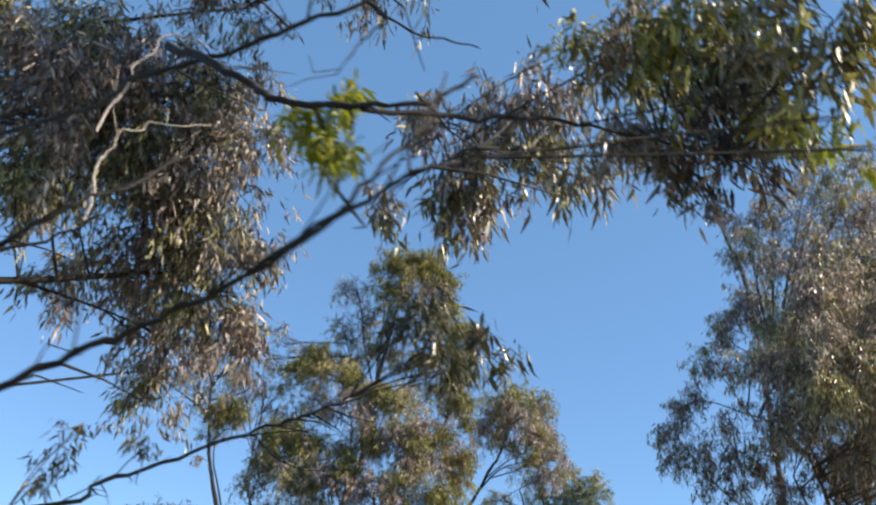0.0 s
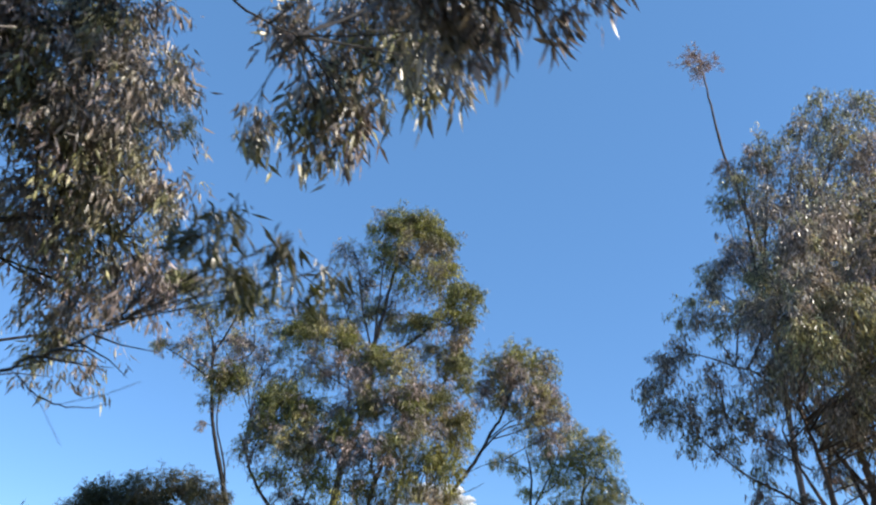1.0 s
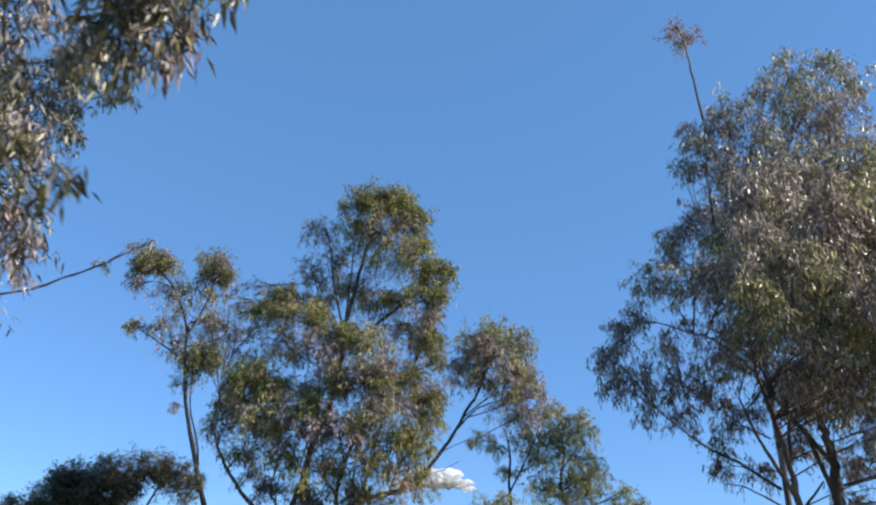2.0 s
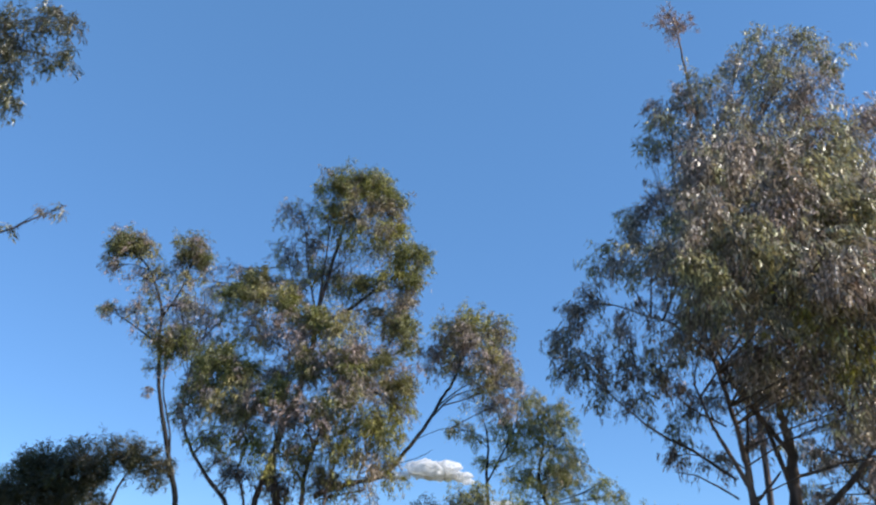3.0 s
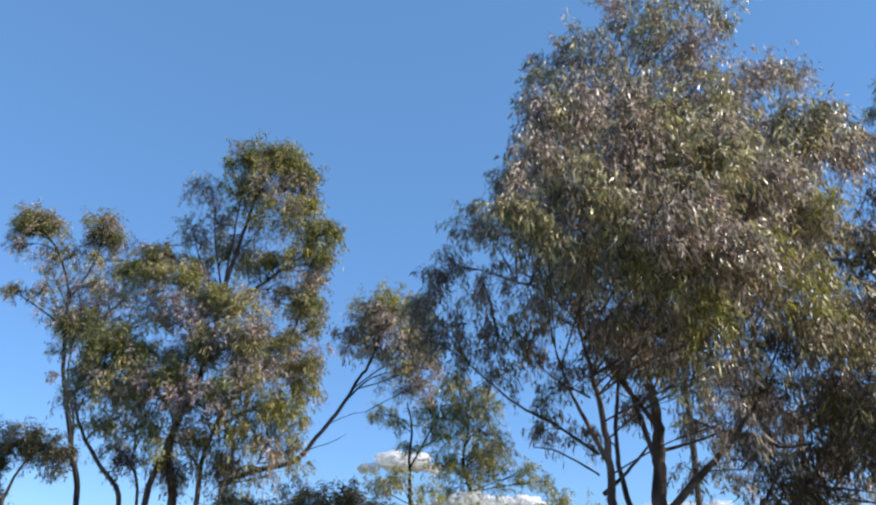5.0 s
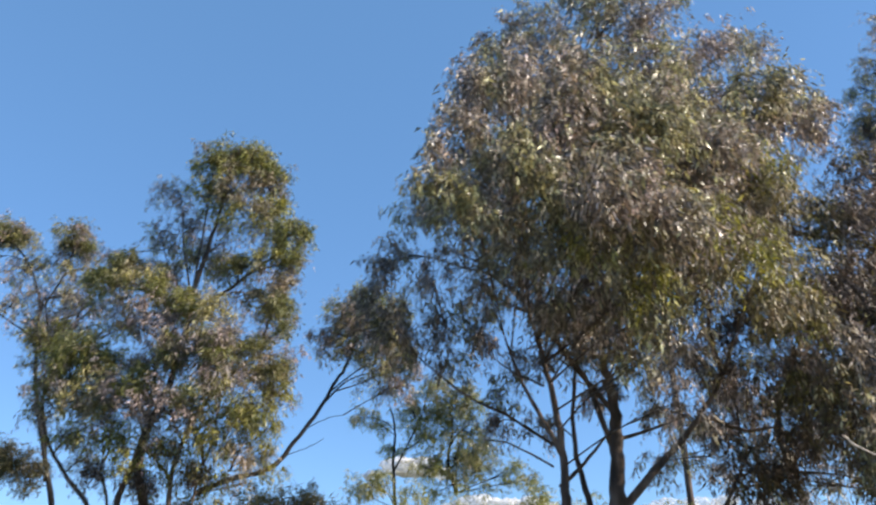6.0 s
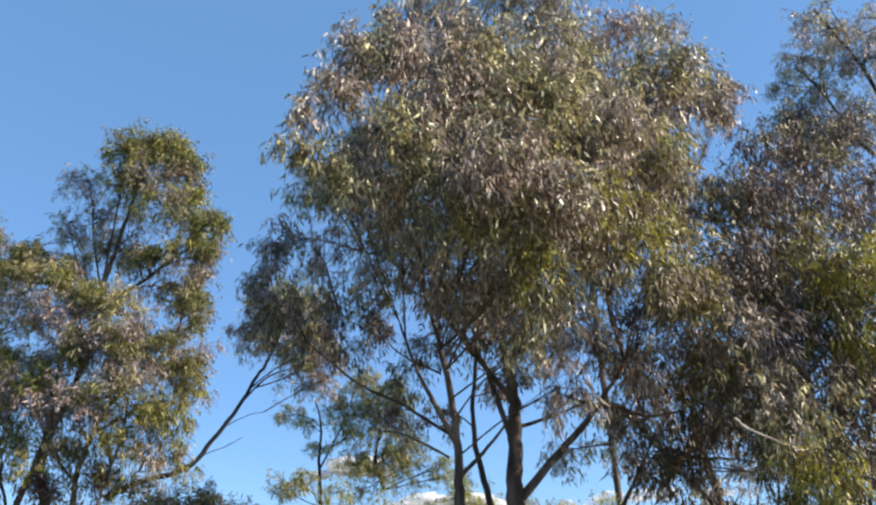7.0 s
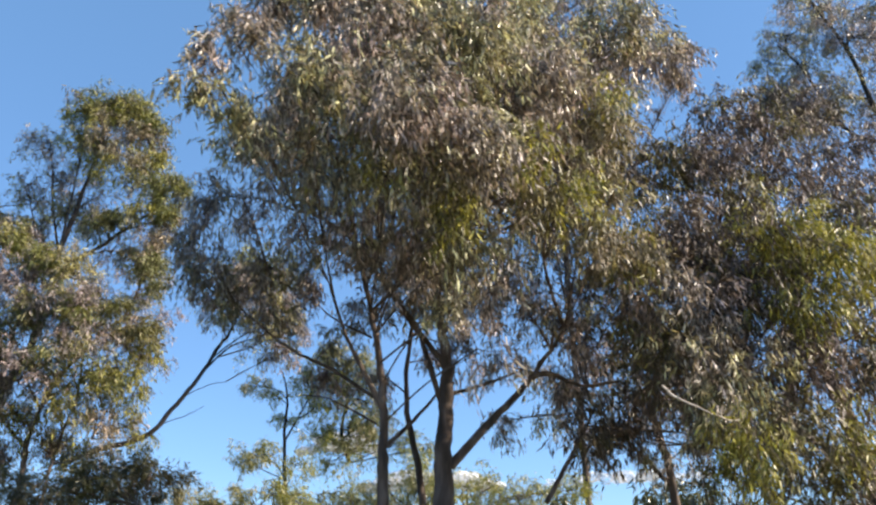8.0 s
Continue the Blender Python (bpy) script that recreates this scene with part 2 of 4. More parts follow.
def leaf_blades(name, roots, ways, sizes, widths, turn, mat, folded=False):
    """One mesh of lance-shaped leaf blades."""
    n = len(roots)
    ways = ways / (np.linalg.norm(ways, axis=1)[:, None] + 1e-9)
    side = np.cross(ways, (0.13, 0.21, 0.97))
    side /= np.linalg.norm(side, axis=1)[:, None] + 1e-6
    face = np.cross(ways, side)
    across = side * np.cos(turn)[:, None] + face * np.sin(turn)[:, None]
    out = np.cross(across, ways)
    L, w = sizes[:, None], widths[:, None]
    if folded:
        v = np.stack([roots, roots + ways * L * 0.3 + across * w * 0.5 + out * L * 0.03, roots + ways * L * 0.35 + out * L * -0.02,
                      roots + ways * L * 0.3 - across * w * 0.5 + out * L * 0.03,
                      roots + ways * L * 0.68 + across * w * 0.36 + out * L * 0.06, roots + ways * L * 0.68 - across * w * 0.36 + out * L * 0.06,
                      roots + ways * L + out * L * 0.16], 1)
        pattern = [(0, 1, 2), (0, 2, 3), (1, 4, 2), (2, 5, 3), (2, 4, 6), (2, 6, 5)]
    else:
        v = np.stack([roots, roots + ways * L * 0.38 + across * w * 0.5, roots + ways * L + out * L * 0.12, roots + ways * L * 0.38 - across * w * 0.5], 1)
        pattern = [(0, 1, 2), (0, 2, 3)]
    k = v.shape[1]
    tri = (np.arange(n)[:, None, None] * k + np.array(pattern)[None]).reshape(-1, 3)
    me = bpy.data.meshes.new(name)
    me.vertices.add(n * k)
    me.vertices.foreach_set("co", v.reshape(-1).astype(np.float32))
    me.loops.add(tri.size)
    me.loops.foreach_set("vertex_index", tri.reshape(-1).astype(np.int32))
    me.polygons.add(len(tri))
    me.polygons.foreach_set("loop_start", np.arange(0, tri.size, 3, dtype=np.int32))
    me.materials.append(mat)
    me.update(calc_edges=True)
    return me


def spray(rng, centre, r, count, leaf, droop=1.0, per_twig=14, gaps=0.0, flat=0.9, dome=0.0):
    """Where the leaves of one spray hang: roots, ways, lengths, widths, turns, then the tufts that it falls into and, tuft by tuft, a few twigs."""
    c = np.array(centre)
    twigs = max(4, int(count / per_twig))
    tufts = max(3, int((5 + 9 * min(r, 1.3)) * (1 - 0.2 * gaps)))
    d = rng.normal(size=(tufts * 4, 3))
    d /= np.linalg.norm(d, axis=1)[:, None]
    d = d[rng.random(len(d)) > dome * np.clip(-1.5 * d[:, 2] + 0.1, 0, 1)][:tufts]
    tufts = len(d)
    heart = d * (r * 0.82 * rng.uniform(0.1, 1.0, tufts) ** 0.5)[:, None] * (1.0, 1.0, flat)
    wide = r * rng.uniform(0.28, 0.55, tufts) * (1 - 0.5 * gaps)
    i = rng.integers(tufts, size=twigs)
    o = rng.normal(size=(twigs, 3))
    o *= (rng.uniform(0.1, 1.0, twigs) ** 0.45 / np.linalg.norm(o, axis=1))[:, None]
    loose = rng.random(twigs) < 0.34 * (1 - gaps)
    o[loose] *= 1.7
    o[:, 2] -= rng.exponential(0.3 * min(droop, 1.0) * (1 - 0.5 * gaps), twigs)
    p = heart[i] + o * wide[i][:, None]
    outward = p / (np.linalg.norm(p, axis=1)[:, None] + 1e-6)
    bend = outward * 0.45 + o * 0.4 + rng.normal(0, 0.25, (twigs, 3)) + (0, 0, -0.6 * droop)
    reach = np.minimum(0.5, 0.38 * r + 0.08) * rng.uniform(0.4, 1.1, twigs)
    j = np.repeat(np.arange(twigs), per_twig)
    u = rng.uniform(0, 1, len(j))
    roots = c + p[j] + bend[j] * (reach[j] * u)[:, None] + rng.normal(0, 0.3 * leaf, (len(j), 3))
    ways = outward[j] * 0.25 + rng.normal(0, 0.45, (len(j), 3)) + (0, 0, -1.0 * droop)
    sizes = leaf * rng.uniform(0.5, 1.28, len(j))
    ends = [[(c + p[q], c + p[q] + bend[q] * reach[q]) for q in np.flatnonzero(i == k)[:3]] for k in range(tufts)]
    return roots, ways, sizes, sizes * rng.uniform(0.11, 0.23, len(j)), rng.uniform(0, 6.28, len(j)), c + heart, ends


LEAF_MESHES = {}


def one_leaf(mat):
    """A single lance-shaped leaf with a short stalk, one unit long, hanging along its z axis."""
    if mat.name not in LEAF_MESHES:
        verts = [(0.006, 0, 0), (-0.006, 0, 0), (0.006, 0, 0.1), (-0.006, 0, 0.1)]
        rim = [(0.3, 0.085), (0.5, 0.1), (0.7, 0.075), (0.88, 0.035)]
        for z, w in rim:
            bow = 0.22 * (z - 0.1) ** 2
            verts += [(w, bow + 0.02, z), (0, bow, z), (-w, bow + 0.02, z)]
        verts.append((0, 0.2, 1.0))
        faces = [(0, 1, 3, 2), (2, 5, 4), (2, 3, 5), (3, 6, 5)]
        for k in range(3):
            a = 4 + 3 * k
            faces += [(a, a + 1, a + 4, a + 3), (a + 1, a + 2, a + 5, a + 4)]
        faces += [(13, 14, 16), (14, 15, 16)]
        LEAF_MESHES[mat.name] = mesh_of("leaf", verts, faces, mat, True)
    return LEAF_MESHES[mat.name]


def nearest_on(lines, c, below):
    best, at = 1e9, None
    for line in lines:
        for p in line:
            dist = np.linalg.norm(p - c) + max(0.0, p[2] - c[2] + below) * (2.5 if below > 0.3 else 0.8)
            if dist < best:
                best, at = dist, p
    return at


def tree(name, label, skeleton, groups, seed, bark=BARK, base=None, category="tree", limb_bark=None, folded=False, sides=9, group="", single=0, dome=0.0, twiggy=0.0):
    """A tree: an empty at its foot, trunk and limbs along the skeleton, and to every spray a branch with twigs and hanging leaves.
    skeleton: rows of radius and points; those that start low run down to the foot. groups: rows of sprays (x, y, z, radius), leaf length,
    leaves per square metre of spray, droop, gaps, leaf material. twiggy: side twigs to each metre of the thin limbs."""
    rng = np.random.default_rng(seed)
    first = skeleton[0][1][0]
    foot = Vector(base) if base else Vector((first[0], first[1], 0))
    top = tagged(new(name), label=label, category=category, group=group)
    top.matrix_world = Matrix.Translation(foot)
    f = np.array(foot)
    lines = []
    for k, (r, pts) in enumerate(skeleton):
        pts = [np.array(p) - f for p in pts]
        grounded = k == 0 or r > 0.03 and pts[0][2] < 0.42 * max(q[1][0][2] for q in skeleton)
        r0 = r
        if grounded and pts[0][2] > 0.3:
            low = np.array((pts[0][0] * 0.7, pts[0][1] * 0.7, -0.05))
            pts = [low, low * (0.5, 0.5, 0) + pts[0] * 0.5, *pts]
            r0 = r * 1.45
        line = smooth_line(pts)
        line[1:-1] += rng.normal(0, r * 0.12 + (0.004 if r < 0.03 else 0.0), line[1:-1].shape)
        verts, faces = [], []
        tube(verts, faces, line, r0, r * 0.36, sides if r > 0.05 else 6, rng, 0.06 if r > 0.03 else 0.13)
        if r < 0.06:
            for _ in range(rng.poisson(twiggy * np.linalg.norm(np.diff(line, axis=0), axis=1).sum())):
                at = rng.integers(1, len(line))
                way = line[at] - line[at - 1]
                way = way / (np.linalg.norm(way) + 1e-6) * 0.7 + rng.normal(0, 0.55, 3)
                long = rng.uniform(0.1, 0.34)
                bent = line[at] + way * long * 0.5 + rng.normal(0, 0.025, 3)
                tube(verts, faces, np.array([line[at], bent, bent + (way + rng.normal(0, 0.4, 3) + (0, 0, -0.2)) * long * 0.5]), r * 0.36, 0.0015, 4, rng)
        skin = (limb_bark or {}).get(k, bark)
        part("trunk" if grounded else "limb", mesh_of("stem", verts, faces, skin, True), top, label="smooth pale bent limb" if skin is BARK_PALE else "")
        if skin is not BARK_PALE:
            lines.append(line)
    for sprays, leaf, dens, droop, gaps, mat in groups:
        for x, y, z, r in sprays:
            c = np.array((x, y, z)) - f
            roots, ways, sizes, widths, turn, tufts, ends = spray(rng, c, r, dens * r * r, leaf, droop, gaps=gaps, dome=dome)
            start = nearest_on(lines, c, 0.6 * r)
            verts, faces = [], []
            thick = max(0.004, 0.028 * r)
            mid = (start + c) / 2 + rng.normal(0, 0.12 * r, 3) + (0, 0, 0.1 * r)
            line = smooth_line([start, mid, c])
            tube(verts, faces, line, thick * 1.3, thick * 0.6, 6, rng)
            for heart, twigs in zip(tufts, ends):
                s = line[rng.integers(len(line) // 2, len(line))]
                tube(verts, faces, np.array([s, s * 0.5 + heart * 0.5 + (0, 0, -0.05 * r), heart]), thick * 0.6, thick * 0.3, 5, rng)
                for p, q in twigs:
                    tube(verts, faces, np.array([heart, heart * 0.4 + p * 0.6 + (0, 0, 0.06 * r), p, q]), thick * 0.3, 0.003, 4, rng)
            branch = part("branch", mesh_of("branch", verts, faces, bark, True), top)
            own = min(single, 12) if r < 0.56 else 0
            single -= own
            for k in range(own):
                part("leaf", one_leaf(mat), branch).matrix_basis = (
                    Matrix.Translation(roots[k]) @ Vector(ways[k]).to_track_quat("Z", "Y").to_matrix().to_4x4()
                    @ Matrix.Rotation(turn[k], 4, "Z") @ Matrix.Scale(sizes[k], 4))
            part("foliage", leaf_blades("foliage", *(a[own:] for a in (roots, ways, sizes, widths, turn)), mat, folded and dens > 6500), branch, kind="stuff")
    return top


# ---- ground and distance ----
verts, faces = [], []
span = [-2400, -600, -150, -60, -30, -15, -8, -4, 0, 4, 8, 12, 16, 20, 25, 30, 40, 55, 80, 150, 600, 2400]
for j, y in enumerate(span):
    for i, x in enumerate(span):
        far = max(0.0, 1 - math.hypot(x, y) / 200)
        verts.append((x, y, -0.05 + far * 0.10 * noise.noise((x * 0.13, y * 0.13, 0.5))))
        if i and j:
            k = j * len(span) + i
            faces.append((k - len(span) - 1, k - len(span), k, k - 1))
tagged(new("ground", mesh_of("ground", verts, faces, GRASS, True)), "dry grassy ground under the eucalyptus trees", "ground", kind="structure")


def far_woods():
    """The wood round the clearing, as a ring of low leafy crowns."""
    rng = np.random.default_rng(77)
    rows = []
    for a in np.arange(0, 360, 2.2):
        dist = rng.uniform(62, 85)
        for k in range(4):
            r = rng.uniform(1.4, 2.6)
            h = rng.uniform(1.0, 6.6) + (1.4 if k > 1 and (a > 344 or a < 14) else 0.0)
            s = spray(rng, (dist * math.sin(radians(a)) + rng.normal(0, 1.5), 4 + dist * math.cos(radians(a)) + rng.normal(0, 2), h), r, 75 * r * r, 0.75, 0.7)
            rows.append(s[:5])
    cat = [np.concatenate([r[i] for r in rows]) for i in range(5)]
    return leaf_blades("far_woods", cat[0], cat[1], cat[2], cat[3] * 1.5, cat[4], LEAF_DARK)


tagged(new("far_woods", far_woods()), "distant dark green wood along the edge of the clearing", "woods", kind="stuff")


def cloud(az, el, dist, wide, high, seed, mat, label):
    """A small heap cloud: rounded puffs on a flat base."""
    rng = np.random.default_rng(seed)
    bm = bmesh.new()
    for k in range(26):
        u = rng.uniform(-1, 1)
        r = high * rng.uniform(0.16, 0.36) * (1.1 - 0.65 * abs(u))
        m = Matrix.Translation((u * wide * 0.5, rng.normal(0, high * 0.5), r * 0.5 + high * 0.5 * (1 - u * u) * rng.uniform(0, 0.7))) @ Matrix.Diagonal((r * 2.2, r * 1.4, r * 0.8, 1))
        bmesh.ops.create_icosphere(bm, subdivisions=3, radius=1.0, matrix=m)
    for v in bm.verts:
        v.co += Vector(noise.noise_vector(v.co * (4.0 / high))) * high * 0.14 + Vector(noise.noise_vector(v.co * (14.0 / high))) * high * 0.05
    me = bpy.data.meshes.new("cloud")
    bm.to_mesh(me)
    bm.free()
    me.materials.append(mat)
    me.polygons.foreach_set("use_smooth", [True] * len(me.polygons))
    ob = tagged(new("cloud", me), label, "cloud", kind="structure")
    a, e = radians(az), radians(el)
    ob.matrix_world = pose(dist * math.sin(a) * math.cos(e), dist * math.cos(a) * math.cos(e), dist * math.sin(e), 0, 0, -az)


cloud(-1.35, 8.6, 1500, 140, 46, 5, CLOUD, "small white fair-weather cloud low over the trees")
cloud(5.2, 5.9, 1700, 270, 62, 6, CLOUD, "white cloud low behind the young trees")
cloud(19.0, 6.0, 1700, 330, 40, 7, CLOUD_THIN, "thin pale veil of cloud low behind the trees")

# ---- the tall eucalyptus with several stems, its crown close by ----
BIG_STEMS = [
    (0.128, [(9.57, 17.0, 2.54), (9.57, 17.0, 3.20), (9.62, 17.0, 3.85), (9.66, 17.0, 4.37), (9.61, 17.0, 5.08), (9.56, 17.0, 5.54), (9.63, 17.0, 6.71)]),
    (0.085, [(8.68, 16.6, 2.51), (8.68, 16.6, 3.15), (8.68, 16.6, 3.78), (8.63, 16.6, 4.52), (8.49, 16.6, 5.30), (8.26, 16.6, 6.31)]),
    (0.06, [(9.31, 17.6, 2.59), (9.22, 17.6, 3.29), (9.09, 17.6, 3.97), (9.08, 17.6, 4.79), (9.20, 17.6, 5.65), (9.30, 17.6, 6.55)]),
    (0.045, [(8.74, 17.4, 3.43), (9.17, 17.4, 3.83), (9.59, 17.4, 4.30)]),
    (0.075, [(9.68, 17.0, 3.07), (10.23, 17.0, 3.64), (10.78, 17.0, 4.17), (11.12, 17.0, 4.59), (11.57, 17.0, 5.18)]),
    (0.036, [(9.67, 17.0, 4.13), (10.18, 17.0, 4.28), (10.85, 17.0, 4.52)]),
    (0.05, [(8.66, 16.6, 3.86), (8.38, 16.6, 4.42), (8.11, 16.6, 4.95), (7.85, 16.6, 5.75)]),
    (0.05, [(10.97, 17.0, 4.41), (11.28, 17.0, 4.47), (11.76, 17.0, 4.28), (12.39, 17.0, 4.35)]),
    (0.045, [(11.35, 18.2, 2.65), (11.69, 18.2, 3.17), (12.02, 18.2, 3.71), (12.43, 18.2, 4.37)]),
    (0.035, [(11.57, 18.2, 4.07), (11.81, 18.2, 4.35), (12.19, 18.2, 4.47)]),
    (0.05, [(9.61, 17.0, 3.88), (9.40, 17.0, 4.58), (9.21, 17.0, 5.19), (8.81, 17.0, 5.75), (8.28, 17.0, 6.54), (7.71, 17.0, 7.05), (7.23, 17.0, 7.20)]),
    (0.045, [(9.64, 17.0, 4.59), (9.32, 17.0, 5.03), (8.90, 17.0, 5.59), (8.55, 17.0, 6.46), (8.34, 17.0, 7.37), (8.07, 17.0, 8.46)]),
    (0.03, [(8.66, 17.2, 4.08), (7.89, 17.2, 4.58), (7.28, 17.2, 4.88), (6.82, 17.2, 5.23), (6.35, 17.2, 5.64)]),
    (0.018, [(8.51, 17.0, 5.03), (7.94, 17.0, 5.32), (7.54, 17.0, 5.64), (6.87, 17.0, 6.04)]),
    (0.02, [(8.59, 17.0, 3.70), (7.92, 17.0, 4.06), (7.47, 17.0, 4.14)]),
]
BIG_TOP = [
    (10.5, 17.0, 14.3, 0.60), (11.3, 17.0, 14.3, 0.60), (12.0, 17.0, 14.0, 0.42), (9.8, 17.0, 13.7, 0.53),
    (10.4, 16.5, 12.7, 0.87), (11.2, 16.5, 12.5, 0.80), (8.8, 17.0, 12.9, 0.58), (8.1, 17.0, 12.6, 0.58), (9.0, 16.5, 11.8, 0.76),
    (7.9, 17.0, 11.8, 0.51), (7.5, 17.2, 11.5, 0.32), (8.3, 16.5, 11.0, 0.61), (9.6, 16.0, 11.0, 0.93), (10.7, 16.0, 10.9, 0.93),
    (12.3, 17.0, 12.2, 0.68), (13.4, 17.5, 12.8, 0.63),
]
BIG_CROWN = [
    (7.4, 17.0, 9.9, 0.54), (6.9, 17.3, 9.4, 0.46), (7.8, 16.0, 9.4, 0.69), (6.3, 17.0, 8.5, 0.44), (7.0, 16.0, 8.1, 0.67),
    (7.6, 15.2, 7.8, 0.81), (8.6, 15.0, 8.9, 0.94), (9.4, 14.5, 8.5, 1.00), (10.6, 15.0, 9.0, 0.94), (12.2, 16.0, 10.1, 0.91),
    (8.0, 14.3, 7.1, 0.95), (8.8, 13.6, 6.7, 0.98), (10.1, 14.0, 7.0, 0.92), (11.8, 15.0, 8.0, 0.91), (9.6, 13.8, 5.9, 0.78),
    (10.9, 14.5, 6.2, 0.78),
]
BIG_FRONT = [
    (6.6, 12.3, 6.8, 0.22), (6.5, 12.2, 6.4, 0.13), (6.8, 12.4, 6.3, 0.23), (7.0, 12.6, 7.3, 0.38), (7.2, 13.2, 8.4, 0.44),
    (7.1, 12.8, 6.3, 0.35), (7.7, 12.8, 7.0, 0.57), (7.8, 13.5, 9.0, 0.60), (8.6, 13.0, 8.2, 0.70), (8.6, 12.5, 6.5, 0.62),
    (9.7, 13.5, 8.0, 0.73), (9.4, 12.8, 6.1, 0.58), (10.7, 14.0, 7.9, 0.71), (10.5, 13.5, 6.2, 0.56), (12.6, 15.5, 10.1, 0.61),
    (13.6, 16.5, 10.6, 0.55), (14.4, 17.0, 10.5, 0.45), (11.8, 14.5, 7.5, 0.67), (7.8, 13.0, 5.9, 0.50), (8.6, 12.8, 5.6, 0.49),
    (9.4, 13.4, 5.5, 0.41), (11.5, 14.5, 6.3, 0.53),
]
BIG_THIN = [
    (6.5, 16.3, 7.0, 0.59), (7.3, 15.8, 6.8, 0.68), (8.2, 15.8, 6.6, 0.67), (9.1, 15.3, 6.2, 0.70), (8.4, 14.5, 5.6, 0.48),
    (7.5, 16.5, 6.6, 0.57), (9.8, 15.5, 5.8, 0.52),
]
BIG_LOW = [
    (8.4, 14.6, 5.6, 0.48), (9.0, 14.2, 5.4, 0.53), (9.7, 14.2, 5.3, 0.53), (9.4, 14.2, 4.6, 0.45), (10.0, 14.2, 4.9, 0.47),
    (9.7, 14.0, 4.0, 0.41),
]
BIG_SKIRT = [
    (5.8, 17.0, 7.5, 0.50), (5.5, 17.3, 6.9, 0.41), (5.5, 17.5, 6.2, 0.33), (6.0, 17.0, 6.2, 0.49), (6.2, 17.3, 5.7, 0.28),
    (6.8, 17.0, 6.2, 0.49), (6.9, 17.5, 5.6, 0.42), (7.5, 17.0, 6.1, 0.55), (7.9, 18.0, 5.3, 0.43), (8.5, 18.0, 5.8, 0.49),
    (7.8, 18.0, 4.6, 0.33), (8.5, 18.0, 4.6, 0.40), (8.9, 16.5, 5.9, 0.53), (9.6, 18.5, 5.1, 0.39), (10.0, 16.5, 5.6, 0.57),
    (10.7, 18.0, 4.9, 0.53), (10.9, 16.5, 5.3, 0.60), (11.8, 17.0, 5.3, 0.67), (11.9, 18.0, 4.4, 0.58), (10.8, 19.0, 4.1, 0.44),
]
# Rear sprays whose dark brown leaf colour stands in for shade.
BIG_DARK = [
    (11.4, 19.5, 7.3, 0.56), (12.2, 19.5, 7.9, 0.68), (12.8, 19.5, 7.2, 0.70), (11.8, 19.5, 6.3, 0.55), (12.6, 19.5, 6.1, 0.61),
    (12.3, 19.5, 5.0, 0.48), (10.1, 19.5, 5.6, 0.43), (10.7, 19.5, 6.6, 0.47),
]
# Dense heart added to shade the crown; its brown leaf colour paints shade too.
BIG_SHADE_CORE = [
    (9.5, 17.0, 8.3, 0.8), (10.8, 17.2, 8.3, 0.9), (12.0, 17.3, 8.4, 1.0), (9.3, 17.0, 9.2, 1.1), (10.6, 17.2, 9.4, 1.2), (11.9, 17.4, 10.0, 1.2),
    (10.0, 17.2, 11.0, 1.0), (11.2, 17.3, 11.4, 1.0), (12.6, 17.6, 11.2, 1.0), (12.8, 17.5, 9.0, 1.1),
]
rng = np.random.default_rng(3)
BIG_BACK = [(x + rng.normal(0.5, 0.4), y + rng.uniform(2.0, 4.0), z + rng.normal(-0.3, 0.4), r) for x, y, z, r in BIG_TOP[4::2] + BIG_CROWN[5:10] + BIG_CROWN[11:14]]
tree("eucalyptus_tree", "tall eucalyptus with several grey-brown stems and hanging grey-green leaves", BIG_STEMS,
     [(BIG_TOP, 0.14, 3900, 1.0, 0.3, LEAF_GREY), (BIG_CROWN[:10], 0.14, 4600, 1.0, 0.2, LEAF_GREY), (BIG_CROWN[10:14], 0.14, 2700, 1.0, 0.4, LEAF_GREY), (BIG_CROWN[14:], 0.14, 2200, 1.0, 0.4, LEAF_GREY), (BIG_FRONT[:13] + BIG_FRONT[14:17], 0.135, 7600, 1.0, 0.0, LEAF_GREY), (BIG_FRONT[13:14] + BIG_FRONT[17:18], 0.135, 6000, 1.0, 0.1, LEAF_OLIVE), (BIG_FRONT[18:], 0.135, 2600, 1.1, 0.45, LEAF_OLIVE),
      (BIG_BACK, 0.16, 2600, 1.0, 0.0, LEAF_GREY), (BIG_SKIRT[:6], 0.14, 4600, 1.1, 0.2, LEAF_NEAR), (BIG_SKIRT[6:12], 0.14, 2900, 1.1, 0.4, LEAF_NEAR), (BIG_SKIRT[12:], 0.14, 2300, 1.1, 0.5, LEAF_GREY), (BIG_THIN, 0.14, 1800, 1.1, 0.45, LEAF_GREY),
      (BIG_DARK, 0.15, 2800, 1.0, 0.2, LEAF_BROWN_SHADE), (BIG_SHADE_CORE, 0.16, 3400, 1.0, 0.0, LEAF_BROWN_SHADE), (BIG_LOW, 0.14, 1700, 1.1, 0.5, LEAF_GREY)],
     11, base=(9.5, 17.0, 0), folded=True, dome=0.15, single=240, group="eucalyptus trees")

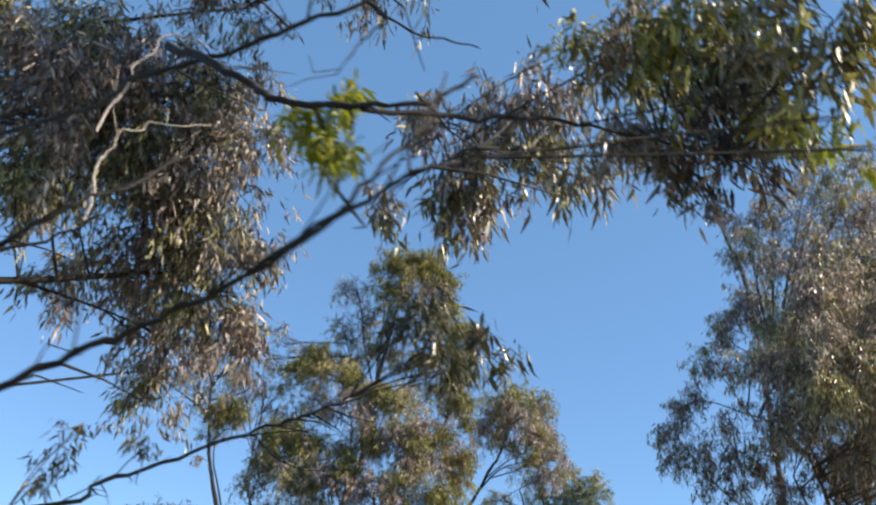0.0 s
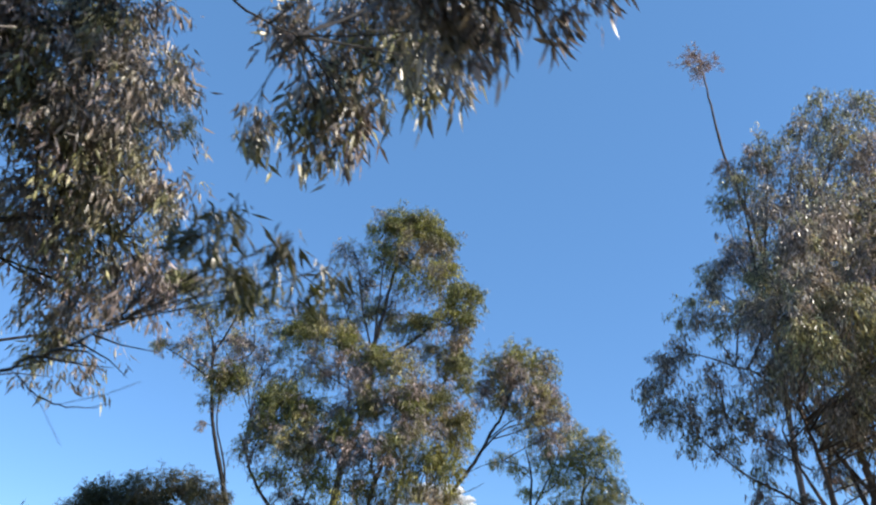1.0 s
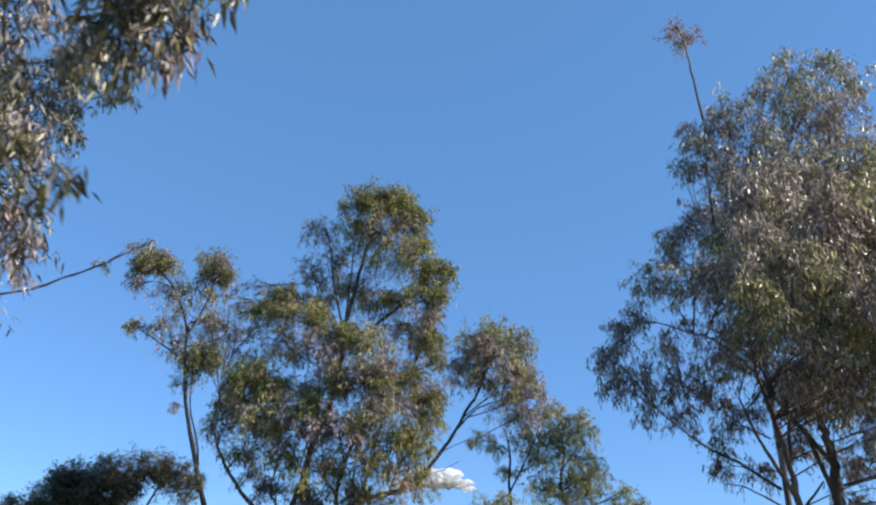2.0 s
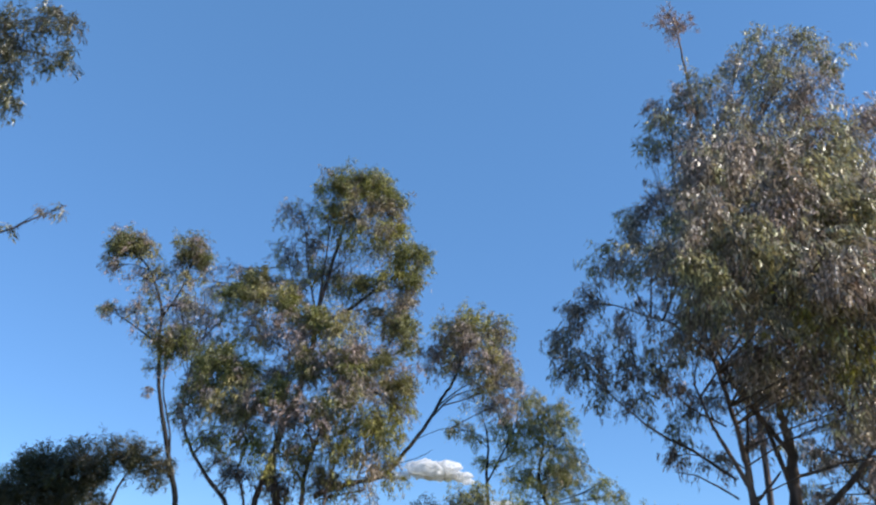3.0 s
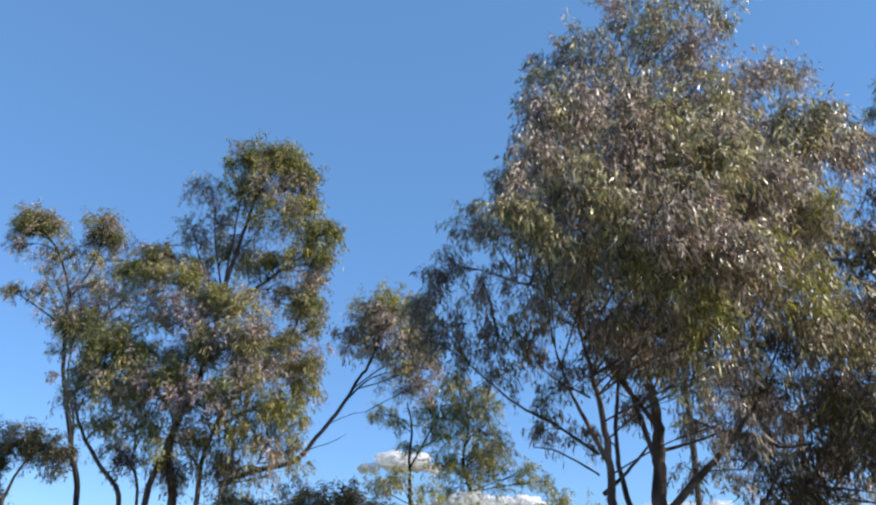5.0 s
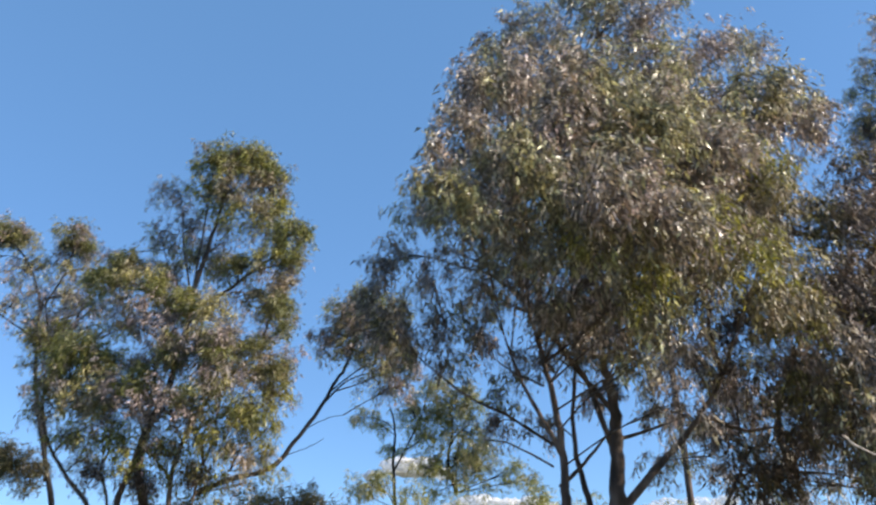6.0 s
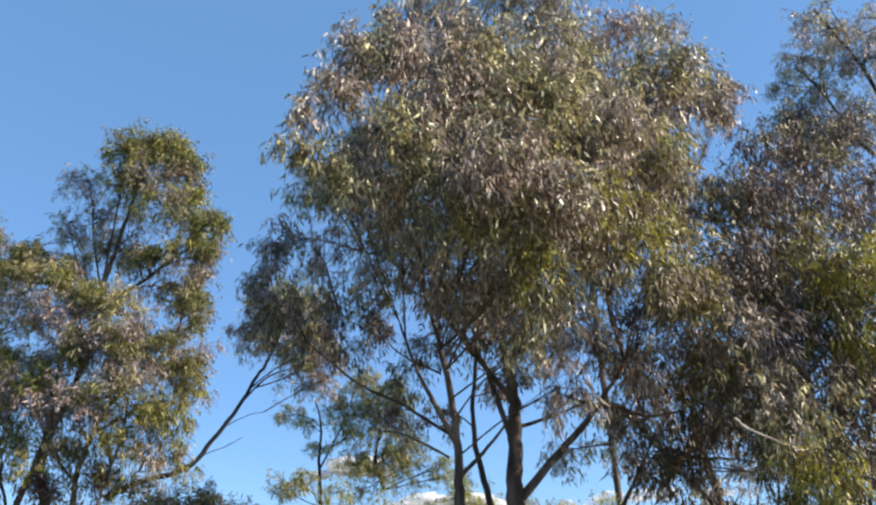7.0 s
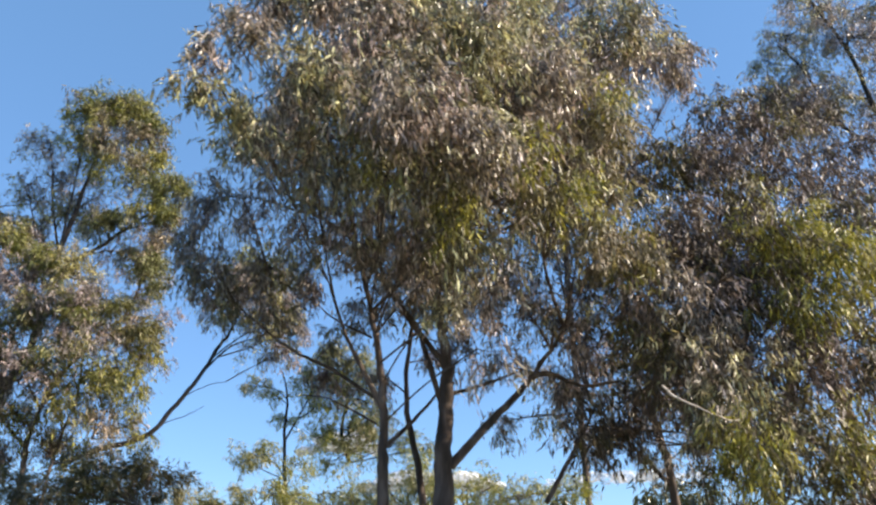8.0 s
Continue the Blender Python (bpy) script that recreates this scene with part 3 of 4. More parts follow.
# ---- the dense eucalyptus beside it ----
SIDE_CROWN = [
    (14.9, 17.0, 9.5, 0.60), (15.8, 17.0, 9.5, 0.68), (17.3, 18.0, 10.4, 0.57), (13.4, 16.0, 7.9, 0.64), (14.1, 16.0, 7.7, 0.80),
    (15.7, 17.0, 8.4, 0.83), (12.9, 15.5, 6.5, 0.69), (13.7, 15.5, 6.1, 0.88), (12.2, 15.0, 5.4, 0.54), (12.8, 15.0, 5.0, 0.72),
    (14.0, 15.5, 5.2, 0.79), (17.2, 18.0, 8.5, 0.68), (12.0, 15.5, 4.8, 0.45), (12.5, 15.5, 4.5, 0.51), (13.2, 15.0, 4.0, 0.72),
    (14.5, 15.5, 4.3, 0.77), (18.9, 19.0, 9.1, 0.53), (15.8, 16.0, 4.8, 0.74), (12.8, 15.0, 2.6, 0.38), (13.7, 15.5, 2.5, 0.55),
    (12.8, 16.5, 4.1, 0.38), (12.9, 15.5, 3.5, 0.42),
]
# Sunlit patches: most of these take olive leaves to paint the light.
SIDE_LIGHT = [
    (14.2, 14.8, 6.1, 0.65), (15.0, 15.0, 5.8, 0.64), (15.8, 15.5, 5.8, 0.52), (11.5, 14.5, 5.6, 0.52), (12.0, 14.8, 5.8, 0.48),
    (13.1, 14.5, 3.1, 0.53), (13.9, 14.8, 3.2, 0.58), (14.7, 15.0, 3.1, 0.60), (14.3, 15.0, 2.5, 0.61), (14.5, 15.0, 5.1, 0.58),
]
# Shaded recesses, put into the colour with dark brown leaves.
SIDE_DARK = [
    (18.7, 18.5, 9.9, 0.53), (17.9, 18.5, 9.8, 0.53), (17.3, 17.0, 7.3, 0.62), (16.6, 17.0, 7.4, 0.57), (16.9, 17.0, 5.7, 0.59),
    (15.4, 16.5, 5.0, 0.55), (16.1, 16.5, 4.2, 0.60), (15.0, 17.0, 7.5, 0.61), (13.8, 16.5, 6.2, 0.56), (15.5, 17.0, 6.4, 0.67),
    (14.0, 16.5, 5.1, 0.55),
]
rng = np.random.default_rng(4)
SIDE_BACK = [(x + rng.normal(0.3, 0.4), y + rng.uniform(1.5, 3.5), z + rng.normal(0, 0.5), r * 1.1) for x, y, z, r in SIDE_CROWN[3:16]]
tree("eucalyptus_tree", "dense olive-green eucalyptus with drooping leaves beside the tall one",
     [(0.16, [(17.6, 19.0, 2.0), (17.2, 18.8, 4.0), (16.6, 18.6, 6.2), (16.4, 18.6, 8.6)]), (0.09, [(17.3, 18.9, 3.2), (15.6, 18.0, 3.9), (14.4, 17.0, 4.6)]),
      (0.09, [(15.4, 18.3, 3.4), (16.4, 18.4, 5.5), (17.0, 18.4, 7.2)]), (0.017, [(12.02, 14.4, 3.67), (12.15, 14.4, 3.53), (12.41, 14.4, 3.41), (12.9, 14.5, 3.26), (13.9, 15.6, 3.6)])],
     [(SIDE_CROWN[:8] + SIDE_CROWN[10:12] + SIDE_CROWN[15:18], 0.14, 5200, 1.0, 0.0, LEAF_BROWN_SHADE), (SIDE_CROWN[8:10] + SIDE_CROWN[14:15], 0.14, 4200, 1.0, 0.1, LEAF_GREY), (SIDE_CROWN[12:14] + SIDE_CROWN[18:], 0.14, 2100, 1.1, 0.45, LEAF_BROWN_SHADE), (SIDE_LIGHT[:6] + SIDE_LIGHT[7:8] + SIDE_LIGHT[9:], 0.14, 5200, 1.0, 0.0, LEAF_OLIVE), (SIDE_LIGHT[6:7] + SIDE_LIGHT[8:9], 0.14, 5200, 1.0, 0.0, LEAF_BROWN_SHADE), (SIDE_DARK, 0.15, 3600, 1.0, 0.0, LEAF_BROWN_SHADE), (SIDE_BACK, 0.185, 2400, 1.0, 0.15, LEAF_BROWN_SHADE)],
     12, folded=True, limb_bark={3: BARK_PALE}, dome=0.2, group="eucalyptus trees")

# ---- the eucalyptus half hidden behind both ----
BEHIND_CROWN = [
    (12.5, 23.0, 6.0, 0.49), (13.2, 23.0, 5.6, 0.54), (14.0, 23.0, 6.0, 0.58), (14.9, 23.0, 6.1, 0.69), (15.9, 23.0, 6.5, 0.76),
    (12.7, 23.0, 4.9, 0.43), (13.5, 23.0, 4.5, 0.50), (14.7, 23.0, 5.0, 0.56), (15.8, 23.0, 5.3, 0.67), (16.8, 23.0, 5.5, 0.75),
    (16.3, 23.0, 4.4, 0.66), (14.5, 23.0, 6.6, 0.56), (15.2, 23.0, 4.2, 0.58), (13.8, 23.0, 6.6, 0.47),
]
tree("eucalyptus_tree", "grey-green eucalyptus half hidden behind the tall one", [(0.13, [(15.6, 23.4, 1.6), (15.5, 23.3, 3.6), (15.2, 23.2, 5.4), (15.4, 23.2, 6.8)]),
     (0.06, [(15.5, 23.3, 3.4), (14.4, 23.2, 4.6), (13.4, 23.1, 5.8)])],
     [(BEHIND_CROWN, 0.18, 1700, 1.0, 0.35, LEAF_GREY)], 25, group="eucalyptus trees")

# ---- the many-headed eucalyptus across the clearing ----
WIDE_STEMS = [
    (0.13, [(-3.06, 31.5, 4.78), (-3.41, 31.5, 6.00), (-3.32, 31.5, 7.22), (-2.79, 31.5, 8.92), (-2.45, 31.5, 10.71), (-2.34, 31.5, 12.57), (-1.99, 31.5, 14.55), (-1.72, 31.5, 16.11), (-1.59, 31.5, 17.59)]),
    (0.05, [(-2.39, 31.5, 12.45), (-2.30, 31.5, 14.79), (-2.24, 31.5, 16.48), (-2.20, 31.5, 17.70)]),
    (0.05, [(-2.49, 31.8, 12.44), (-3.03, 31.8, 14.39), (-3.36, 31.8, 16.19), (-3.73, 31.8, 17.11)]),
    (0.04, [(-2.51, 31.8, 11.97), (-3.60, 31.8, 13.86), (-3.98, 31.8, 15.11)]),
    (0.075, [(-1.97, 31.2, 11.89), (-1.05, 31.2, 12.47), (-0.04, 31.2, 13.36), (0.78, 31.2, 14.11), (1.04, 31.2, 15.07)]),
    (0.08, [(-2.06, 31.0, 4.76), (-2.03, 31.0, 6.18), (-1.49, 31.0, 7.81), (-0.61, 31.0, 9.00), (0.33, 31.0, 10.01), (0.66, 31.0, 10.91)]),
    (0.1, [(-3.77, 31.0, 4.68), (-3.42, 31.0, 6.11), (-3.22, 31.0, 7.32), (-3.11, 31.0, 8.98), (-3.14, 31.0, 10.51)]),
    (0.08, [(-4.90, 31.5, 4.69), (-5.74, 31.5, 5.70), (-6.54, 31.5, 6.76), (-7.15, 31.5, 8.08), (-7.13, 31.5, 9.37)]),
    (0.05, [(-4.30, 31.5, 4.99), (-4.68, 31.5, 5.94), (-4.49, 31.5, 7.16), (-5.11, 31.5, 8.81)]),
    (0.05, [(-1.28, 31.0, 4.80), (-1.05, 31.0, 6.03), (-0.80, 31.0, 7.23), (-0.83, 31.0, 8.25)]),
    (0.04, [(-0.14, 31.0, 5.88), (0.25, 31.0, 6.88), (0.78, 31.0, 7.61), (0.96, 31.0, 8.33)]),
    (0.115, [(-2.31, 34.7, 5.61), (-1.05, 34.7, 6.16), (0.48, 34.7, 6.56), (1.30, 34.7, 7.53), (2.18, 34.7, 8.78), (2.84, 34.7, 10.04), (3.27, 34.7, 10.74), (3.61, 34.7, 12.05)]),
    (0.02, [(0.94, 34.7, 7.00), (1.99, 34.7, 7.41), (2.47, 34.7, 7.70)]),
    (0.045, [(2.33, 34.7, 9.02), (3.20, 34.7, 9.94), (4.24, 34.7, 10.35)]),
    (0.035, [(2.57, 34.7, 9.51), (3.53, 34.7, 10.32), (4.69, 34.7, 10.98)]),
    (0.02, [(1.71, 34.7, 8.07), (2.60, 34.7, 8.50), (3.17, 34.7, 8.60)]),
]
WIDE_TOP = [
    (-2.2, 31.0, 18.0, 0.81), (-1.2, 31.0, 18.1, 0.87), (-0.4, 31.0, 17.9, 0.87), (0.2, 31.0, 16.9, 0.86),
    (-1.0, 30.5, 16.7, 1.05), (-2.1, 31.5, 16.8, 1.08), (0.6, 31.0, 15.8, 0.90), (-0.5, 30.5, 15.5, 0.98),
    (1.2, 31.0, 14.7, 0.88), (1.4, 31.0, 13.6, 0.72), (0.5, 30.5, 13.7, 0.71), (0.9, 30.5, 12.5, 0.79), (1.2, 30.5, 11.4, 0.73),
    (0.3, 31.5, 12.2, 0.76), (1.1, 30.5, 9.3, 0.76), (1.3, 30.5, 8.5, 0.56), (-1.0, 31.0, 13.4, 0.82), (-2.3, 32.0, 14.3, 0.90),
]
WIDE_MID = [
    (-5.2, 31.5, 13.6, 0.88), (-5.7, 31.0, 12.8, 0.71), (-4.1, 30.5, 12.4, 1.04), (-3.4, 31.5, 13.2, 0.98),
    (-2.2, 30.0, 11.6, 1.16), (-3.2, 30.0, 10.8, 1.14), (-4.8, 31.0, 11.6, 0.95), (-1.1, 30.0, 11.0, 1.08),
    (-1.5, 29.8, 9.8, 1.28), (-2.7, 29.8, 9.3, 1.20), (-0.4, 29.8, 9.8, 1.12), (-5.6, 30.5, 9.6, 1.09), (-6.3, 30.5, 9.1, 0.95),
    (-4.6, 30.2, 9.2, 0.98), (-6.6, 31.0, 8.2, 0.85), (-5.1, 30.0, 8.0, 1.26), (-3.7, 30.0, 7.9, 1.37), (-2.0, 29.5, 7.8, 1.30),
    (-0.5, 29.5, 8.3, 1.24), (0.3, 30.5, 9.2, 0.85),
]
WIDE_CAPS = [
    (-1.6, 31.0, 18.3, 0.93), (-0.5, 31.0, 18.2, 0.82), (0.3, 31.0, 17.1, 0.70), (1.4, 30.5, 14.6, 0.71), (1.5, 30.5, 13.8, 0.56),
    (1.2, 30.0, 11.4, 0.62), (1.5, 30.0, 10.6, 0.38), (1.4, 30.0, 9.0, 0.60), (-5.0, 31.0, 13.5, 0.77), (-5.5, 30.5, 12.7, 0.55),
    (-3.3, 30.0, 12.1, 0.58), (-1.9, 29.5, 11.4, 0.61), (-5.5, 30.0, 9.6, 0.94), (-4.5, 29.8, 9.6, 0.56), (-0.5, 29.4, 9.7, 0.78),
    (0.5, 29.8, 9.8, 0.56), (-6.3, 30.0, 8.8, 0.56), (-1.0, 29.2, 8.0, 0.76), (-3.1, 29.4, 8.5, 0.68), (0.5, 29.8, 7.4, 0.63),
    (-0.3, 30.5, 13.2, 0.55), (-2.1, 29.2, 9.6, 0.55),
]
# Three of the lowest sprays get brown leaves that paint shade underneath.
WIDE_LOW = [
    (0.7, 30.0, 7.9, 0.96), (0.1, 30.0, 7.3, 1.04), (1.1, 30.5, 7.2, 0.69), (-1.2, 30.0, 6.8, 1.17), (-2.7, 30.0, 6.5, 1.16),
    (-4.4, 30.5, 6.8, 1.14), (-6.0, 31.0, 7.1, 0.84), (0.1, 30.5, 6.4, 0.86), (-1.4, 31.0, 5.8, 0.96), (-3.0, 31.0, 5.6, 0.91),
    (-4.4, 31.0, 5.7, 0.82), (0.9, 31.0, 6.5, 0.60), (-0.7, 31.5, 5.5, 0.78), (1.0, 32.0, 6.1, 0.57),
]
WIDE_THIN = [
    (-3.9, 32.0, 16.9, 0.77), (-3.3, 32.0, 15.8, 0.92), (-3.8, 32.0, 14.8, 0.86), (-2.8, 32.5, 15.8, 0.93),
    (-3.7, 32.0, 13.9, 0.74), (-6.7, 33.0, 12.5, 0.80), (-6.3, 33.0, 11.5, 0.74), (-7.6, 34.0, 14.4, 0.79),
    (-6.9, 33.5, 15.0, 0.62), (-5.6, 32.5, 11.6, 0.73), (-7.6, 34.0, 13.2, 0.72), (-0.5, 32.0, 12.7, 0.94),
    (0.1, 32.0, 11.0, 0.86), (-3.3, 31.5, 5.5, 1.04), (-5.6, 32.0, 6.4, 0.86), (-0.0, 32.5, 5.7, 0.86),
]
WIDE_ARM = [
    (3.9, 34.6, 13.3, 1.01), (3.2, 34.6, 12.8, 1.01), (4.7, 34.6, 12.8, 1.01), (3.9, 34.0, 12.0, 1.20), (5.1, 34.6, 11.8, 0.99),
    (2.8, 34.6, 12.0, 0.89), (2.4, 34.6, 11.5, 0.66), (3.5, 34.6, 11.3, 0.93), (4.6, 34.3, 11.1, 1.09), (5.5, 34.6, 11.1, 0.82),
    (5.8, 34.6, 10.4, 0.70), (4.6, 34.6, 10.2, 0.92), (5.2, 34.6, 9.7, 0.70), (2.0, 34.6, 11.9, 0.44),
]
WIDE_HAZE = [
    (0.7, 32.0, 11.5, 0.81), (1.3, 32.0, 10.1, 0.79), (1.1, 32.0, 8.8, 0.83), (0.2, 32.0, 13.6, 0.93), (-3.7, 32.0, 17.2, 0.92),
    (-3.9, 32.0, 15.4, 0.90), (-2.6, 32.0, 14.2, 0.94), (-8.2, 32.0, 12.6, 0.76), (-7.1, 32.0, 11.7, 0.81),
    (-9.6, 32.0, 13.5, 0.57), (-1.5, 32.0, 15.0, 0.95), (-0.2, 32.0, 15.6, 0.91), (-6.7, 32.0, 13.2, 0.67),
    (-4.7, 32.0, 14.0, 0.68),
]
tree("eucalyptus_tree", "many-headed eucalyptus with a long slanting bare limb and olive crowns", WIDE_STEMS,
     [(WIDE_CAPS, 0.19, 4200, 0.6, 0.2, LEAF_CAP), (WIDE_TOP, 0.19, 2300, 0.8, 0.45, LEAF_OLIVE), (WIDE_MID, 0.19, 2000, 0.8, 0.5, LEAF_DULL), (WIDE_LOW[:8] + WIDE_LOW[11:], 0.19, 1500, 0.9, 0.5, LEAF_OLIVE), (WIDE_LOW[8:11], 0.19, 1700, 0.9, 0.4, LEAF_BROWN_SHADE),
      (WIDE_ARM[:3], 0.19, 2600, 0.7, 0.3, LEAF_OLIVE), (WIDE_ARM[3:], 0.2, 1600, 0.9, 0.4, LEAF_DULL), (WIDE_THIN, 0.18, 800, 0.9, 0.45, LEAF_DULL), (WIDE_HAZE, 0.16, 900, 0.9, 0.3, LEAF_DULL)],
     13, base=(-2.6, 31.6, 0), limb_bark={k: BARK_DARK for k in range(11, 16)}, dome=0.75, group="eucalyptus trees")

SLIM_STEMS = [
    (0.1, [(-8.63, 37.0, 5.20), (-9.27, 37.0, 7.12), (-9.92, 37.0, 9.04), (-10.41, 37.0, 10.55), (-10.79, 37.0, 12.66), (-11.03, 37.0, 14.32), (-11.81, 37.0, 16.02), (-12.76, 37.0, 17.17)]),
    (0.06, [(-9.19, 37.0, 6.42), (-9.46, 37.0, 8.32), (-10.15, 37.0, 10.30), (-10.28, 37.0, 12.14)]),
    (0.06, [(-10.95, 37.0, 13.76), (-10.21, 37.0, 15.51), (-9.98, 37.0, 17.01)]),
    (0.05, [(-10.81, 37.0, 12.52), (-12.28, 37.0, 13.47), (-13.36, 37.0, 14.07)]),
    (0.05, [(-10.80, 37.0, 13.21), (-9.07, 37.0, 13.85), (-9.09, 37.0, 15.28)]),
]
SLIM_CAPS = [
    (-13.2, 37.2, 17.9, 1.02), (-13.8, 37.2, 17.5, 0.63), (-10.2, 37.2, 17.8, 0.83), (-9.4, 36.0, 12.5, 0.87),
    (-10.2, 36.0, 12.2, 0.64), (-13.7, 37.2, 14.3, 0.34), (-9.5, 37.2, 17.1, 0.50),
]
SLIM_CROWN = [
    (-13.3, 37.5, 17.9, 1.09), (-14.0, 37.5, 17.3, 0.83), (-12.5, 37.5, 17.7, 0.83), (-14.4, 37.5, 16.7, 0.57),
    (-10.3, 37.5, 17.8, 0.96), (-9.6, 37.5, 17.1, 0.83), (-10.7, 37.5, 17.1, 0.89), (-11.4, 37.5, 16.3, 1.07),
    (-9.8, 37.5, 16.0, 1.00), (-12.6, 37.5, 16.2, 0.88), (-10.5, 37.5, 14.8, 1.18), (-12.4, 37.5, 14.6, 0.93),
    (-13.4, 37.5, 14.3, 0.68), (-13.8, 37.5, 14.4, 0.37), (-11.4, 37.5, 13.5, 0.98), (-9.6, 36.5, 12.8, 1.00),
    (-10.1, 36.5, 12.3, 0.88), (-9.2, 37.5, 14.5, 1.05), (-11.1, 37.5, 10.4, 0.41), (-10.5, 36.5, 11.4, 0.64),
]
tree("eucalyptus_tree", "slender eucalyptus with a thin airy crown and a dark straight trunk", SLIM_STEMS,
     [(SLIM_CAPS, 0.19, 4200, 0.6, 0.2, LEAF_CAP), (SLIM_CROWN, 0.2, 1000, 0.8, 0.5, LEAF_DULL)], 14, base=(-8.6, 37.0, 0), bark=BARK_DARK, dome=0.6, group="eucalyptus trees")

YOUNG_STEMS = [
    (0.08, [(5.03, 40.0, 6.19), (4.94, 40.0, 7.80), (5.00, 40.0, 9.11), (4.73, 40.0, 10.31)]),
    (0.09, [(7.82, 40.0, 6.32), (7.42, 40.0, 7.66), (7.67, 40.0, 9.24), (7.38, 40.0, 10.57)]),
    (0.05, [(4.99, 40.0, 7.29), (5.81, 40.0, 8.88), (6.31, 40.0, 9.97)]),
]
YOUNG_CROWN = [
    (3.7, 40.0, 9.7, 0.71), (4.3, 40.0, 9.4, 0.64), (5.8, 40.0, 10.1, 1.10), (6.6, 39.0, 10.8, 0.89), (7.6, 39.0, 10.7, 1.08),
    (8.4, 39.0, 10.1, 0.89), (7.1, 40.0, 9.7, 1.36), (8.2, 40.0, 9.1, 1.35), (6.3, 40.0, 8.9, 0.96), (8.9, 40.0, 8.2, 1.01),
    (7.7, 40.0, 7.9, 1.20), (9.1, 40.0, 7.4, 1.07), (10.3, 40.0, 7.2, 0.81), (11.2, 40.0, 6.9, 0.62), (6.4, 40.0, 7.4, 1.00),
    (5.0, 40.0, 8.1, 0.63), (7.6, 40.0, 6.7, 1.12), (4.3, 37.0, 6.2, 0.86), (3.6, 37.0, 6.3, 0.75), (5.8, 37.0, 5.9, 0.74),
]
tree("young_tree", "young yellow-green eucalyptus behind the slanting limb", YOUNG_STEMS,
     [(YOUNG_CROWN, 0.2, 1400, 0.8, 0.5, LEAF_FRESH)], 15, base=(6.2, 40.0, 0), bark=BARK_DARK, dome=0.7)

DARK_CROWN = [
    (-10.2, 36.0, 7.2, 0.75), (-11.1, 36.0, 7.2, 0.82), (-9.4, 36.0, 6.9, 0.63), (-12.1, 36.0, 6.9, 0.94),
    (-13.2, 36.0, 6.9, 0.94), (-14.3, 36.0, 6.7, 0.94), (-15.0, 36.0, 6.1, 0.93), (-14.3, 36.0, 5.7, 1.05),
    (-13.1, 36.0, 5.9, 1.05), (-12.1, 36.0, 6.2, 0.81), (-15.2, 36.0, 5.2, 0.92), (-13.6, 36.0, 5.1, 1.04),
    (-12.3, 36.0, 5.2, 0.92), (-16.2, 36.0, 5.2, 1.11), (-9.2, 36.0, 6.2, 0.37),
]
tree("spreading_tree", "dark flat-topped spreading tree in the distance",
     [(0.16, [(-13.4, 36.3, 2.0), (-13.3, 36.3, 4.4), (-13.2, 36.2, 6.2)]), (0.1, [(-11.4, 36.2, 2.4), (-11.2, 36.2, 5.0), (-10.6, 36.1, 6.6)]),
      (0.1, [(-15.0, 36.2, 2.4), (-15.2, 36.2, 4.6), (-15.4, 36.1, 5.6)])],
     [(DARK_CROWN, 0.2, 4200, 0.5, 0.05, LEAF_DARK)], 16, dome=0.8)

MAST = [
    (0.11, [(18.18, 40, 22.23), (17.39, 40, 25.9), (16.84, 40, 29.05), (16.52, 40, 32.84), (16.28, 40, 35.52)]),
]
MAST_CROWN = [
    (16, 40, 36.4, 0.8), (17, 40, 35.8, 0.72), (16.2, 40, 35.1, 0.86), (15.4, 40, 35.5, 0.58),
]
tree("slender_tree", "very slender bare-stemmed tree with a small dry pinkish crown", MAST, [(MAST_CROWN, 0.2, 1000, 0.3, 0.4, LEAF_PINK)], 17, base=(18.6, 40.2, 0))

BACK_STEMS = [
    (0.15, [(34.6, 35.2, 12.0), (34.0, 35.0, 17.0), (32.6, 34.6, 21.0), (32.0, 34.4, 24.2), (30.9, 34.2, 26.8), (29.8, 34.0, 28.6)]),
    (0.1, [(33.0, 34.7, 20.0), (31.0, 34.6, 20.4), (29.9, 34.5, 22.3), (29.1, 34.4, 24.0), (28.2, 34.4, 25.2)]),
    (0.1, [(33.6, 34.9, 18.4), (34.4, 34.6, 22.4), (34.6, 34.4, 26.4), (34.0, 34.2, 29.0)]),
    (0.05, [(30.4, 34.6, 21.4), (28.9, 34.8, 21.7), (27.5, 35.0, 22.3)]),
]
BACK_CROWN = [
    (30.2, 34, 27.4, 1.9), (31.9, 34, 25.6, 1.7), (28.4, 34, 25.6, 1.2), (29.4, 34.5, 24.3, 1.5), (31.4, 35, 23.0, 1.4),
    (33.2, 35, 22.4, 1.6), (34, 34, 28.2, 2.2), (33.6, 35, 25.4, 1.7), (27.4, 34.5, 24.4, 0.8),
]
BACK_BROWN = [
    (27.4, 35, 22.7, 1.2), (28.6, 34.5, 21.6, 1.4), (28.9, 36, 22.9, 1.4), (30.3, 35, 21.8, 1.2), (33.4, 35, 19.2, 1.5),
]
